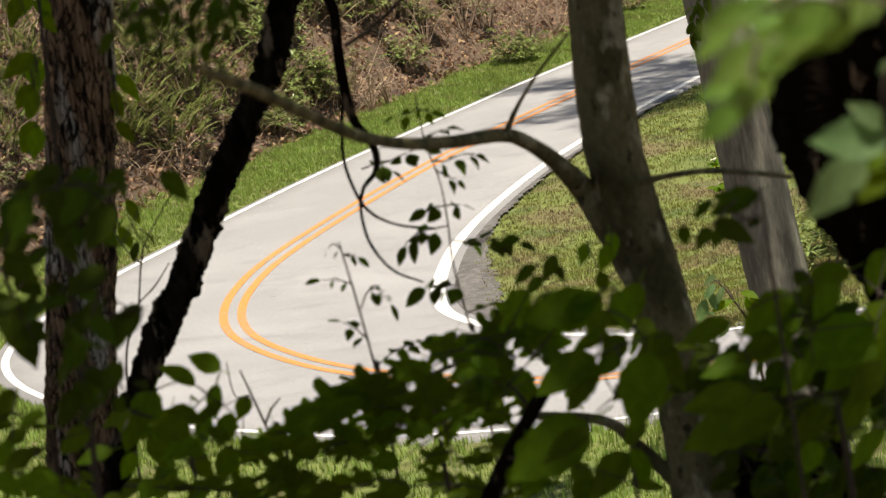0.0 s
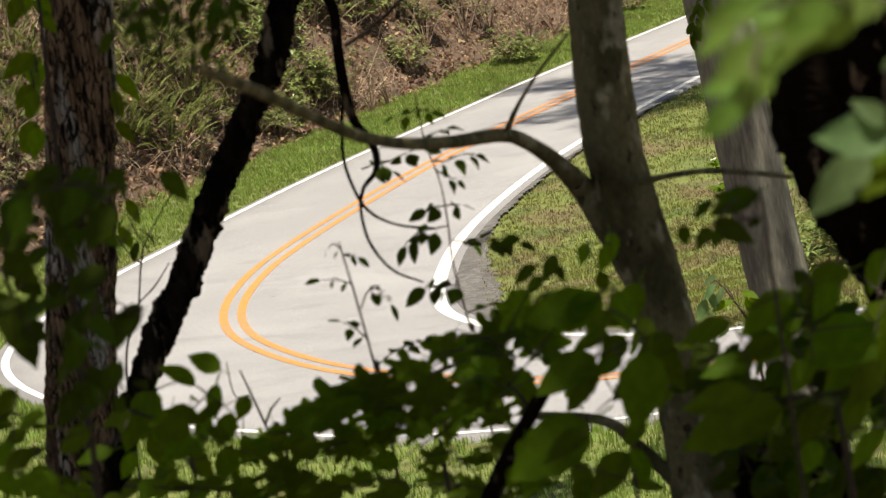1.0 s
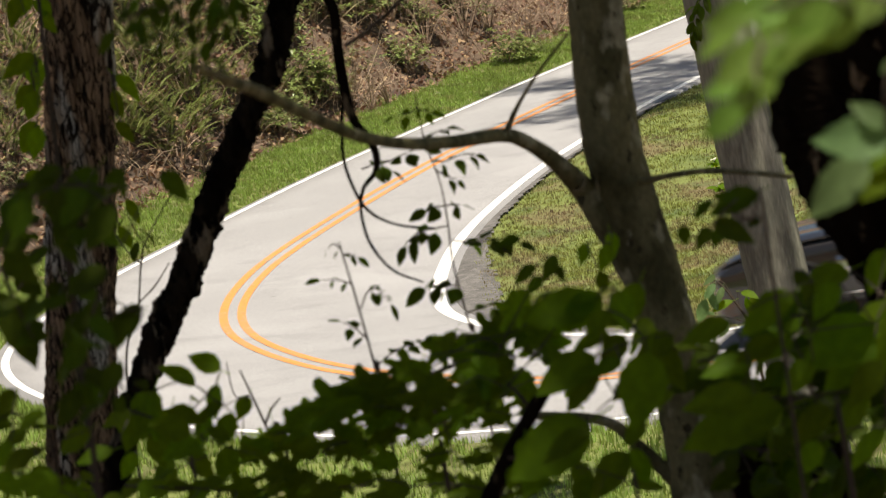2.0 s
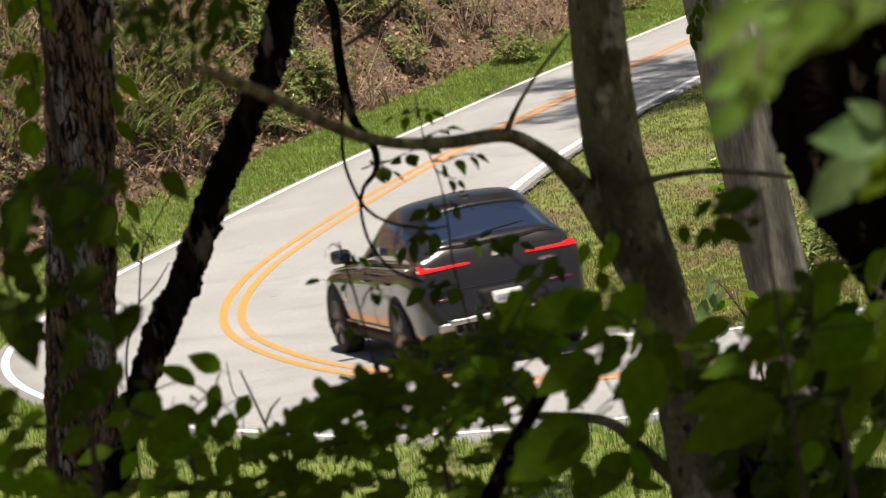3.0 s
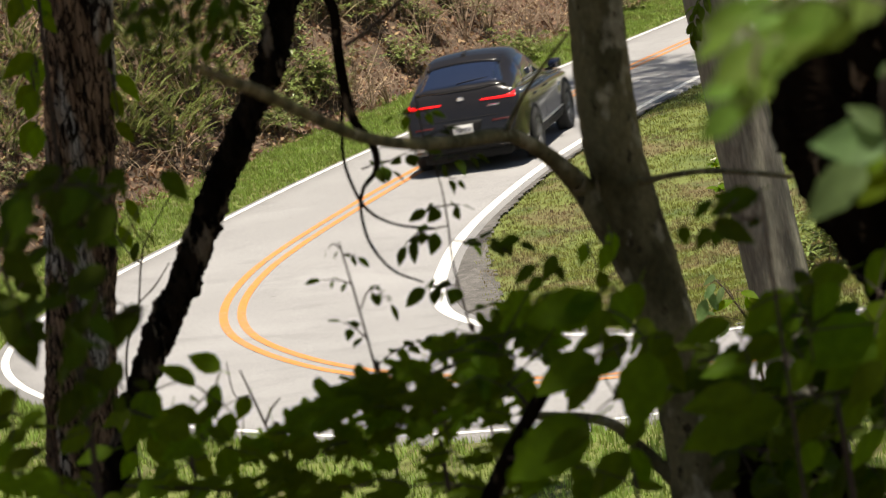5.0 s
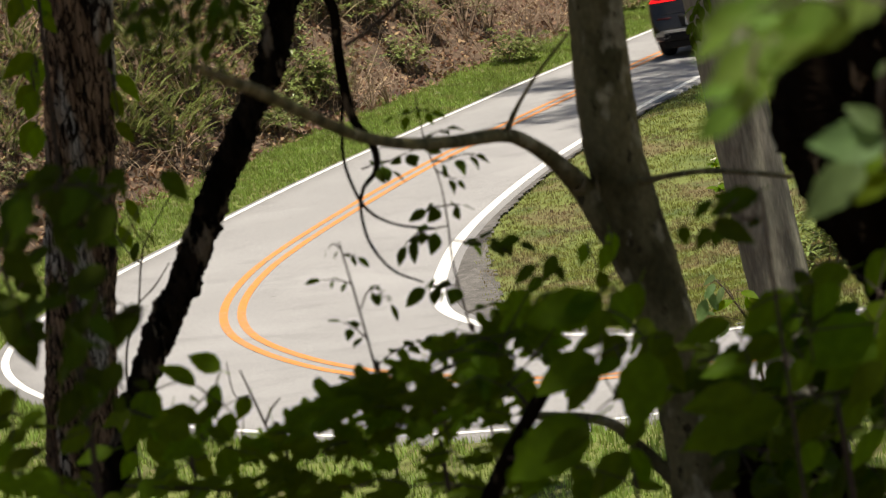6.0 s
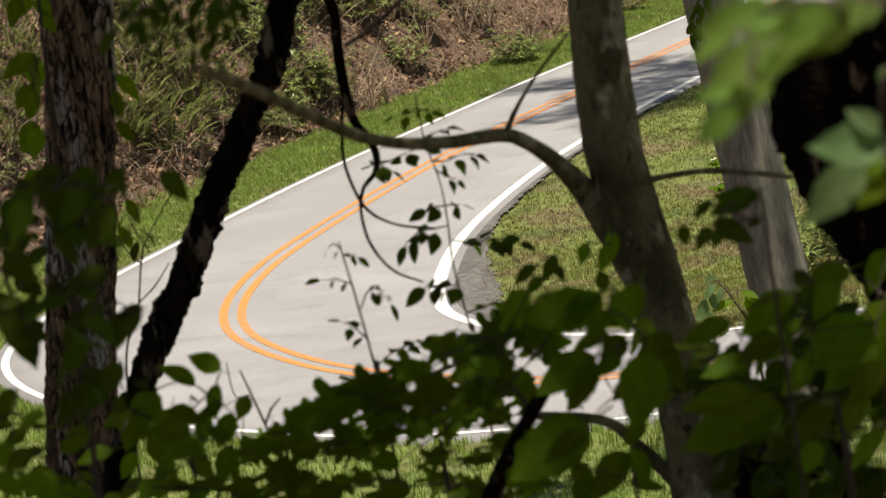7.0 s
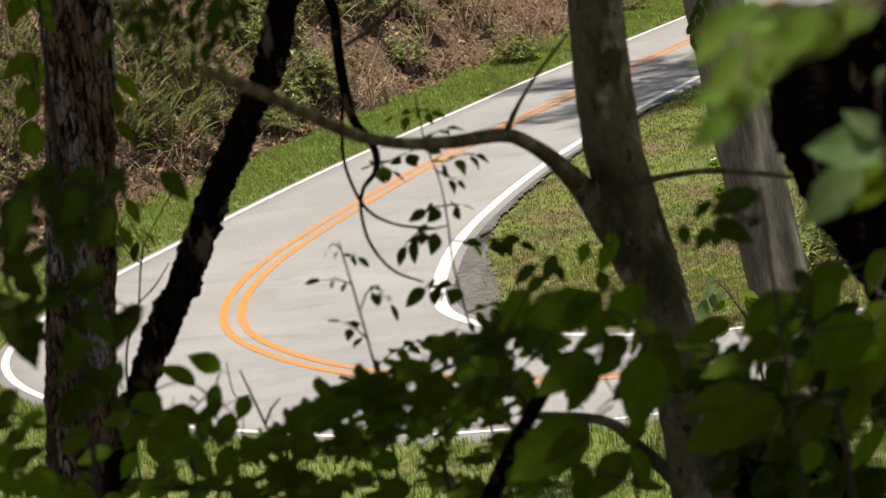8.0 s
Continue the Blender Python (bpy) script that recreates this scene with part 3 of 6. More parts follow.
# ---------------------------------------------------------------- foliage
def leaf_material(name, base, trans=0.4, rough=0.6, spread=0.35):
    """A leaf whose colour differs from leaf to leaf."""
    m = bpy.data.materials.new(name)
    m.use_nodes = True
    nt = m.node_tree
    b = nt.nodes["Principled BSDF"]
    link = nt.links.new
    info = nt.nodes.new("ShaderNodeObjectInfo")
    tc = nt.nodes.new("ShaderNodeTexCoord")
    n = nt.nodes.new("ShaderNodeTexNoise")
    n.inputs["Scale"].default_value, n.inputs["Detail"].default_value = 4.0, 6
    link(tc.outputs["Object"], n.inputs["Vector"])
    hs = nt.nodes.new("ShaderNodeHueSaturation")
    hs.inputs["Color"].default_value = (*base, 1)
    rv = nt.nodes.new("ShaderNodeMapRange")
    rv.inputs[3].default_value, rv.inputs[4].default_value = 1 - spread, 1 + spread
    link(info.outputs["Random"], rv.inputs[0])
    rn = nt.nodes.new("ShaderNodeMapRange")
    rn.inputs[1].default_value, rn.inputs[2].default_value, rn.inputs[3].default_value, rn.inputs[4].default_value = 0.3, 0.7, 0.75, 1.25
    link(n.outputs[0], rn.inputs[0])
    mu = nt.nodes.new("ShaderNodeMath")
    mu.operation = "MULTIPLY"
    link(rv.outputs[0], mu.inputs[0])
    link(rn.outputs[0], mu.inputs[1])
    link(mu.outputs[0], hs.inputs["Value"])
    rh = nt.nodes.new("ShaderNodeMapRange")
    rh.inputs[3].default_value, rh.inputs[4].default_value = 0.485, 0.515
    link(info.outputs["Random"], rh.inputs[0])
    link(rh.outputs[0], hs.inputs["Hue"])
    link(hs.outputs[0], b.inputs["Base Color"])
    b.inputs["Roughness"].default_value = rough
    b.inputs["Specular IOR Level"].default_value = 0.15
    tr = nt.nodes.new("ShaderNodeBsdfTranslucent")
    h2 = nt.nodes.new("ShaderNodeHueSaturation")
    h2.inputs["Value"].default_value, h2.inputs["Saturation"].default_value, h2.inputs["Hue"].default_value = 2.0, 1.05, 0.485
    link(hs.outputs[0], h2.inputs["Color"])
    link(h2.outputs[0], tr.inputs[0])
    ms = nt.nodes.new("ShaderNodeMixShader")
    ms.inputs[0].default_value = trans
    link(b.outputs[0], ms.inputs[1])
    link(tr.outputs[0], ms.inputs[2])
    link(ms.outputs[0], nt.nodes["Material Output"].inputs[0])
    return m


LEAF_GREEN = leaf_material("summer_leaf", (0.105, 0.180, 0.010), 0.6)
# Shaded copy of the summer leaf: about half its colour.
LEAF_SHADED = leaf_material("shaded_green_leaf", (0.055, 0.095, 0.005), 0.45)
LEAF_PALE = leaf_material("pale_young_leaf", (0.12, 0.20, 0.075), 0.5, spread=0.2)
LEAF_BRIGHT = leaf_material("sunlit_yellow_green_leaf", (0.145, 0.25, 0.045), 0.52, spread=0.25)
LEAF_MASS = mat("crown_leaf", (0.045, 0.09, 0.015), 0.5, grain=20, trans=0.35, island=0.35)
RHODO = mat("leathery_shrub_leaf", (0.21, 0.26, 0.08), 0.36, grain=20, trans=0.25, island=0.4)
FERNY = mat("yellow_green_frond", (0.16, 0.19, 0.05), 0.6, grain=20, trans=0.3, island=0.4)
DRYGREEN = mat("dull_olive_leaf", (0.13, 0.15, 0.05), 0.6, grain=20, trans=0.25, island=0.4)
STICK = mat("dead_grey_stick", (0.33, 0.235, 0.165), 0.9, grain=30, island=0.6)
DEADLEAF = mat("dead_brown_leaf", (0.28, 0.17, 0.105), 0.85, grain=30, island=0.5, trans=0.1)
GRASS = mat("roadside_grass", (0.24, 0.34, 0.075), 0.6, grain=8, trans=0.4, island=0.35, coords="Object", large=0.6, vary=[((0.17, 0.22, 0.05), 0.48, 0.66, 1.6), ((0.30, 0.27, 0.11), 0.58, 0.72, 2.6)])
DRYGRASS = mat("dry_mown_grass", (0.26, 0.275, 0.07), 0.6, grain=8, trans=0.35, island=0.4, large=0.5, vary=[((0.30, 0.235, 0.125), 0.46, 0.60, 0.7), ((0.20, 0.25, 0.05), 0.54, 0.68, 1.9), ((0.14, 0.11, 0.065), 0.57, 0.68, 2.6)])
TWIG = mat("brown_twig_bark", (0.075, 0.055, 0.04), 0.9, grain=60, bump=0.001)


def leaf_mesh(name, shape, material, seed):
    """One leaf of unit length along +y, upper side +z: folded on its midrib, curled at its tip, on a short stalk."""
    rnd = random.Random(seed)
    n = 9
    V, F = [], []
    fold, curl, wave = rnd.uniform(0.10, 0.30), rnd.uniform(0.05, 0.35), rnd.uniform(0.01, 0.03)
    for i in range(n + 1):
        t = i / n
        if shape == "ovate":
            w = 0.29 * math.sin(math.pi * min(1, t ** 0.72)) ** 0.95 * (1 if i < n else 0)
        elif shape == "round":
            w = 0.42 * math.sin(math.pi * t ** 0.85) ** 0.6 * (1 if i < n else 0)
        elif shape == "lobed":
            w = (0.30 + 0.13 * math.sin(2.6 * math.pi * t + 0.2)) * math.sin(math.pi * min(1, t * 0.93 + 0.05)) ** 0.6 * (1 if i < n else 0)
        else:
            w = 0.22 * math.sin(math.pi * min(1, t ** 0.9)) ** 0.8 * (1 if i < n else 0)
        tooth = 1 + (0.06 if i % 2 else -0.04)
        z = -curl * t * t
        V += [(-w * tooth, t, z + fold * w + wave * math.sin(7 * t)), (-w * 0.5, t + 0.01, z + fold * w * 0.42), (0, t + 0.015 * (i > 0), z), (w * 0.5, t + 0.01, z + fold * w * 0.42), (w * tooth, t, z + fold * w - wave * math.sin(6 * t))]
    for i in range(n):
        for c in range(4):
            k = i * 5 + c
            F.append((k, k + 1, k + 6, k + 5))
    b = len(V)
    V += [(-0.012, -0.28, 0.04), (0.012, -0.28, 0.04), (0.012, 0.05, 0.004), (-0.012, 0.05, 0.004)]
    F.append((b, b + 1, b + 2, b + 3))
    return raw(name, V, F, material)


def maple_mesh(name, material, seed):
    """A five-lobed toothed leaf of unit length along +y, folded on its midrib."""
    rnd = random.Random(seed)
    lobes = [(0.0, 0.62), (0.98, 0.54), (-0.98, 0.54), (1.95, 0.36), (-1.95, 0.36)]
    V, F = [(0, 0.36, 0)], []
    n, curl = 40, rnd.uniform(0.1, 0.35)
    for ring in (0.55, 1.0):
        for k in range(n):
            a = 2 * math.pi * k / n
            r = max(0.30, max(l * math.exp(-((((a - c + math.pi) % (2 * math.pi)) - math.pi) / 0.38) ** 2) for c, l in lobes))
            r *= ring * (1 + (0.05 if k % 2 else -0.05) * ring)
            x, y = r * math.sin(a), 0.36 + r * math.cos(a)
            V.append((x, y, 0.22 * abs(x) - curl * (y - 0.36) ** 2 - 0.25 * x * x + 0.02 * math.sin(9 * a + seed)))
    for k in range(n):
        q = (k + 1) % n
        F += [(0, 1 + q, 1 + k), (1 + k, 1 + q, 1 + n + q, 1 + n + k)]
    b = len(V)
    V += [(-0.010, -0.3, 0.03), (0.010, -0.3, 0.03), (0.010, 0.2, 0.0), (-0.010, 0.2, 0.0)]
    F.append((b, b + 1, b + 2, b + 3))
    return raw(name, V, F, material)


LEAVES = {}
# "deep" leaves carry shade in their colour, "green" ones do not.
for key, material in (("green", LEAF_GREEN), ("deep", LEAF_SHADED), ("pale", LEAF_PALE), ("bright", LEAF_BRIGHT)):
    for shape in ("ovate", "round", "lobed", "narrow"):
        LEAVES[key, shape] = [leaf_mesh("leaf", shape, material, 17 * k + len(shape)) for k in range(3)]
    LEAVES[key, "maple"] = [maple_mesh("leaf", material, 31 * k + 5) for k in range(3)]


def put_leaf(plant, at, along, facing, size, kind, rnd):
    y = Vector(along).normalized()
    z = (Vector(facing) - y * Vector(facing).dot(y)).normalized()
    x = y.cross(z)
    ob = new("leaf", rnd.choice(LEAVES[kind]))
    ob.parent = plant
    wd = rnd.uniform(0.85, 1.15)
    ob.matrix_basis = Matrix.Translation(at) @ Matrix(((x.x, y.x, z.x), (x.y, y.y, z.y), (x.z, y.z, z.z))).to_4x4() @ Matrix.Diagonal((size * wd, size, size, 1))
    return ob


def sprig(plant, points, n, size, kind=("green", "ovate"), seed=0, start=0.25, face=0.9, droop=0.35, thick=None, tip=True, flat=0.5):
    """A leafy twig: a thin stem through the points and leaves set alternately along it."""
    rnd = random.Random(seed * 7 + n)
    if len(points[0]) == 3:
        r = thick or 0.0028
        points = [(*p, r * (1 - 0.6 * i / (len(points) - 1))) for i, p in enumerate(points)]
    part("twig", tube(points, 6, 5, 0.1, seed), TWIG, plant)
    line = catmull(points, 12)
    for k in range(n):
        t = start + (1 - start) * (k + rnd.uniform(-0.25, 0.25)) / max(1, n - 1)
        t = min(1, max(0, t))
        i = min(len(line) - 2, int(t * (len(line) - 1)))
        at = Vector(line[i][:3])
        ahead = (Vector(line[i + 1][:3]) - at).normalized()
        side = ahead.cross(Vector((0, -flat, 1))).normalized() * (1 if k % 2 else -1)
        last = tip and k == n - 1
        along = ahead if last else ahead * rnd.uniform(0.2, 0.7) + side * rnd.uniform(0.7, 1.0)
        along = along.normalized() + Vector((rnd.uniform(-0.25, 0.25), rnd.uniform(-0.5, 0.3), -droop * rnd.uniform(0.3, 1.6)))
        facing = Vector((rnd.uniform(-0.6, 0.6), -face * rnd.uniform(-0.1, 1.3), rnd.uniform(0.4, 1.0)))
        s = size * rnd.uniform(0.7, 1.2)
        along.normalize()
        put_leaf(plant, at + along * 0.24 * s, along, facing, s, kind, rnd)


def leafy(plant, hub, pairs, kind, seed, face=0.8, up=0.6):
    """Single leaves from base to tip, on a twig that forks from the hub to each of them."""
    rnd = random.Random(seed)
    placed = [Vector(hub)]
    for a, b in sorted(pairs, key=lambda p: (Vector(p[0]) - placed[0]).length):
        a, b = Vector(a), Vector(b)
        near = min(placed, key=lambda p: (p - a).length)
        d = (a - near).length
        if d > 0.01:
            m = near.lerp(a, 0.5) + Vector((rnd.uniform(-0.06, 0.06), rnd.uniform(-0.06, 0.06), rnd.uniform(0.0, 0.1))) * d
            part("twig", tube([(*near, 0.0022), (*m, 0.0019), (*a, 0.0014)], 5, 3, 0.1, seed), TWIG, plant)
        placed.append(a)
        facing = Vector((rnd.uniform(-0.35, 0.35), -face * rnd.uniform(0.5, 1.2), up * rnd.uniform(0.6, 1.2)))
        put_leaf(plant, a, b - a, facing, (b - a).length, kind, rnd)


def thicket(plant, a, b, width, n, size, kind, seed, deep=0.35, face=0.8, up=0.6):
    """Leaves crowded along a line from a to b, on a thin branch and short stalks."""
    rnd = random.Random(seed)
    a, b = Vector(a), Vector(b)
    part("twig", tube([(*p, 0.004 - 0.0008 * i) for i, p in enumerate(reach(a, b, 0.03, seed))], 5, 4, 0.1, seed), TWIG, plant)
    for k in range(n):
        t = (k + rnd.uniform(0, 1)) / n
        o = a.lerp(b, t)
        at = o + Vector((rnd.uniform(-0.5, 0.5) * width, rnd.uniform(-deep, deep), rnd.uniform(-1, 1) * width))
        way = Vector((rnd.uniform(-1, 0.7), rnd.uniform(-0.5, 0.5), rnd.uniform(-0.7, 0.15)))
        s = size * rnd.uniform(0.7, 1.2)
        part("twig", tube([(*o, 0.0018), (*o.lerp(at, 0.6), 0.0015), (*at, 0.0011)], 4, 2, 0.0, seed + k), TWIG, plant) if k % 2 else None
        put_leaf(plant, at, way, Vector((rnd.uniform(-0.4, 0.4), -face * rnd.uniform(0.3, 1.2), up)), s, kind, rnd)


def reach(a, b, sag=0.0, seed=0):
    """Points of a stem that wanders from a to b."""
    rnd = random.Random(seed)
    a, b = Vector(a[:3]), Vector(b[:3])
    d = (b - a).length
    out = []
    for t in (0, 0.35, 0.7, 1):
        q = a.lerp(b, t) + Vector((rnd.uniform(-1, 1), rnd.uniform(-1, 1), rnd.uniform(-1, 1))) * 0.04 * d * (t * (1 - t) * 4) + Vector((0, 0, sag * t * (1 - t) * 4 * d))
        out.append(tuple(q))
    return out


def stem(root, foot, top, r, bark=None, seed=0):
    """A stem from the ground under foot up to top."""
    z = float(height(foot[0], foot[1]))
    f = Vector((foot[0], foot[1], z - 0.1))
    t = Vector(top[:3])
    m = f.lerp(t, 0.55) + Vector((0.03, 0.02, 0.06))
    part("stem", tube([(*f, r), (*m, r * 0.75), (*t, r * 0.45)], 8, 8, 0.1, seed), bark or TWIG, root)


# ---- the trees round the camera
def ragged(bm, seed, amount, scale):
    """Break the bark into plates and furrows."""
    rnd = Vector((seed * 3.7, seed * 1.3, 0))
    bm.normal_update()
    for v in bm.verts:
        q = v.co
        f = noise.noise(Vector((q.x * scale, q.y * scale, q.z * scale * 0.22)) + rnd) + 0.6 * noise.noise(Vector((q.x * scale * 2.3, q.y * scale * 2.3, q.z * scale * 0.8)) + rnd)
        v.co += v.normal * amount * (abs(f) * 1.6 - 0.5)
    return bm


def tree_of(label, pts, bark, sides, rough, seed, steps, furrow=0.0, scale=30.0):
    root = tagged(new("tree"), label, "tree")
    bm = tube(pts, sides, steps, rough, seed)
    if furrow:
        ragged(bm, seed, furrow, scale)
    part("trunk", bm, bark, root)
    return root


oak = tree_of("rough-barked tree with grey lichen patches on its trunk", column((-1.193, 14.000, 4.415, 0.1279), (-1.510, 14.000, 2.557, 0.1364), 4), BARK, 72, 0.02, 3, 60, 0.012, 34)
leaning = tree_of("dark leaning tree with broken bark", [*column((-1.164, 12.000, 2.892, 0.044), (-1.203, 12.000, 2.805, 0.046), 0)[:2], (-1.164, 12.000, 2.892, 0.0408), (-1.107, 12.000, 3.014, 0.0408), (-1.052, 12.000, 3.117, 0.0442), (-1.009, 12.000, 3.204, 0.0476), (-0.960, 12.000, 3.289, 0.0510), (-0.905, 12.000, 3.373, 0.0493), (-0.847, 12.000, 3.457, 0.0510), (-0.789, 12.000, 3.559, 0.0527), (-0.703, 12.000, 3.712, 0.0493), (-0.651, 12.000, 3.796, 0.0510), (-0.598, 12.000, 3.879, 0.0459), (-0.546, 12.000, 3.963, 0.0459), (-0.486, 12.000, 4.046, 0.0459), (-0.438, 12.000, 4.130, 0.0493), (-0.403, 12.000, 4.217, 0.0476), (-0.371, 12.000, 4.303, 0.0459), (-0.124, 12.000, 4.703, 0.0480), (0.301, 12.000, 5.470, 0.0365)], LIT_PEELING_BARK, 44, 0.08, 5, 26, 0.015, 34)
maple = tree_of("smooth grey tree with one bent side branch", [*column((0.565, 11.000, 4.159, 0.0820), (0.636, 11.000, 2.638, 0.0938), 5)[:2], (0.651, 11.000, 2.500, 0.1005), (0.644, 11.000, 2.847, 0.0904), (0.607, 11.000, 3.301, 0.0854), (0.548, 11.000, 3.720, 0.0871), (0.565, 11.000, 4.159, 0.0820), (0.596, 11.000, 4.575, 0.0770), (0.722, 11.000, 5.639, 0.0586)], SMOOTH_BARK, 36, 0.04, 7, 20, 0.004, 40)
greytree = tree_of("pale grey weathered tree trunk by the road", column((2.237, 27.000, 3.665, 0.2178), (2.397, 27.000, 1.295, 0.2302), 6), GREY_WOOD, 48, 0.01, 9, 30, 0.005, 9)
darktree = tree_of("thick tree with deep shade in its bark colour", [*column((0.925, 8.000, 4.064, 0.0913), (1.073, 8.000, 3.268, 0.1279), 5)[:2], (1.073, 8.000, 3.368, 0.1218), (1.019, 8.000, 3.502, 0.1218), (0.964, 8.000, 3.636, 0.1218), (0.912, 8.000, 3.732, 0.1218), (0.871, 8.000, 3.851, 0.1218), (0.872, 8.000, 3.900, 0.1218), (0.895, 8.000, 3.970, 0.1218), (0.979, 8.000, 4.030, 0.1218), (1.022, 8.000, 4.066, 0.1218), (1.071, 8.000, 4.101, 0.1218), (1.357, 8.000, 5.162, 0.0731)], SHADED_BARK, 48, 0.10, 11, 22, 0.016, 14)

part("branch", tube([(0.591, 11.000, 3.200, 0.0419), (0.541, 11.000, 3.397, 0.0553), (0.480, 11.000, 3.541, 0.0486), (0.437, 11.000, 3.615, 0.0368), (0.393, 10.900, 3.681, 0.0299), (0.326, 10.800, 3.759, 0.0230), (0.229, 10.500, 3.834, 0.0208), (0.072, 10.000, 3.867, 0.0183), (-0.045, 9.200, 3.925, 0.0154), (-0.139, 8.400, 3.998, 0.0141), (-0.211, 7.600, 4.089, 0.0127), (-0.273, 6.800, 4.180, 0.0114), (-0.310, 6.200, 4.236, 0.0094), (-0.334, 5.800, 4.272, 0.0035)], 14, 8, 0.10, 21), SMOOTH_BARK, maple)
part("branch", tube([(0.226, 10.500, 3.834, 0.0096), (0.271, 10.400, 3.912, 0.0063), (0.334, 10.200, 4.001, 0.0047), (0.428, 10.000, 4.103, 0.0038)], 8, 6, 0.1, 22), SMOOTH_BARK, maple)
part("branch", tube([(0.597, 11.000, 3.601, 0.0117), (0.666, 10.600, 3.636, 0.0089), (0.751, 10.200, 3.661, 0.0078), (0.839, 9.800, 3.665, 0.0075), (0.930, 9.400, 3.662, 0.0064)], 8, 6, 0.1, 23), SMOOTH_BARK, maple)
part("branch", tube([(0.180, 11.200, 2.944, 0.0136), (0.390, 11.000, 2.916, 0.0167), (0.478, 11.000, 2.824, 0.0201), (0.570, 11.000, 2.705, 0.0251)], 8, 6, 0.1, 24), SMOOTH_BARK, maple)

vine = tagged(new("vine"), "dark woody vine hanging in loops from the trees", "vine")
part("stem", tube([(0.095, 12.000, 5.014, 0.0274), (-0.162, 11.600, 4.859, 0.0247), (-0.239, 11.000, 4.732, 0.0218), (-0.229, 11.000, 4.394, 0.0184), (-0.202, 11.000, 4.254, 0.0167), (-0.209, 11.000, 4.137, 0.0167), (-0.208, 11.000, 4.001, 0.0159), (-0.195, 11.000, 3.923, 0.0142), (-0.163, 11.000, 3.866, 0.0117), (-0.149, 11.000, 3.813, 0.0109), (-0.160, 11.000, 3.764, 0.0084), (-0.204, 11.000, 3.720, 0.0059), (-0.221, 11.000, 3.655, 0.0050), (-0.211, 11.000, 3.559, 0.0050), (-0.158, 11.000, 3.468, 0.0042), (-0.073, 11.000, 3.416, 0.0033)], 10, 8, 0.12, 31), SHADED_BARK, vine)
part("stem", tube([(-0.215, 11.000, 4.020, 0.0050), (-0.237, 11.000, 3.904, 0.0050), (-0.246, 11.000, 3.821, 0.0050), (-0.235, 11.000, 3.742, 0.0050), (-0.202, 11.000, 3.657, 0.0050), (-0.127, 11.000, 3.601, 0.0042), (-0.013, 11.000, 3.568, 0.0042)], 8, 8, 0.1, 32), SHADED_BARK, vine)
part("stem", tube([(-0.166, 10.000, 4.172, 0.0061), (-0.101, 9.800, 4.204, 0.0060), (-0.016, 9.600, 4.261, 0.0051), (0.085, 9.400, 4.348, 0.0043)], 8, 6, 0.1, 33), TWIG, vine)
sprig(vine, [(-0.150, 11.000, 3.787), (-0.112, 11.000, 3.790), (-0.058, 11.000, 3.806), (-0.014, 11.000, 3.812)], 6, 0.062, ("deep", "ovate"), 34, start=0.0, droop=0.9)
sprig(vine, [(-0.199, 11.000, 3.779), (-0.155, 11.000, 3.785), (-0.116, 11.000, 3.765)], 3, 0.075, ("deep", "ovate"), 35, start=0.2, droop=0.3)

sprig(leaning, [(-0.270, 6.800, 4.381), (-0.370, 6.800, 4.346), (-0.478, 6.800, 4.301)], 15, 0.046, ("deep", "narrow"), 37, start=0.1, droop=0.3)
sprig(leaning, [(-0.282, 6.800, 4.373), (-0.327, 6.800, 4.323), (-0.396, 6.800, 4.288)], 12, 0.045, ("deep", "narrow"), 38, start=0.1, droop=0.3)
sprig(leaning, [(-0.453, 6.800, 4.412), (-0.465, 6.800, 4.373), (-0.522, 6.800, 4.348)], 9, 0.05, ("deep", "narrow"), 39, start=0.1, droop=0.3)
sprig(leaning, [(-0.311, 6.800, 4.383), (-0.386, 6.800, 4.375), (-0.474, 6.800, 4.353)], 12, 0.048, ("deep", "narrow"), 40, start=0.1, droop=0.3)
sprig(leaning, [(-0.372, 6.800, 4.278), (-0.369, 6.800, 4.246), (-0.376, 6.800, 4.216)], 3, 0.045, ("deep", "narrow"), 41, start=0.1, droop=0.3)

snag = tagged(new("dead_branch"), "broken brown dead branch among the leaves", "branch")
LOW = (-0.292, 8.200, 2.637)
part("stem", tube([(LOW[0], LOW[1], float(height(LOW[0], LOW[1])) - 0.1, 0.035), (-0.167, 8.200, 2.849, 0.0275), (-0.021, 8.200, 3.109, 0.0225), (0.042, 8.200, 3.214, 0.0200), (0.108, 8.200, 3.306, 0.0175), (0.172, 8.200, 3.385, 0.0162), (0.195, 8.200, 3.409, 0.0100)], 12, 8, 0.14, 41), SHADED_BARK, snag)
part("side_stub", tube([(0.134, 8.200, 3.346, 0.0062), (0.109, 8.200, 3.389, 0.0044), (0.089, 8.200, 3.418, 0.0025)], 6, 5, 0.1, 42), TWIG, snag)


def rooted_tubes(root, pts, r, seed):
    z = float(height(pts[0][0], pts[0][1]))
    line = [(pts[0][0], pts[0][1], z - 0.05, r * 1.6)] + [(*p[:3], r * (1 - 0.6 * i / len(pts))) for i, p in enumerate(pts)]
    part("stem", tube(line, 7, 8, 0.08, seed), TWIG, root)


# ---- thin saplings before the road
sap = tagged(new("sapling"), "thin sapling with a few drooping leaves", "sapling")
rooted_tubes(sap, [(-0.224, 10.000, 3.126), (-0.234, 10.000, 3.292), (-0.253, 10.000, 3.483), (-0.266, 10.000, 3.586), (-0.274, 10.000, 3.652)], 0.0042, 51)
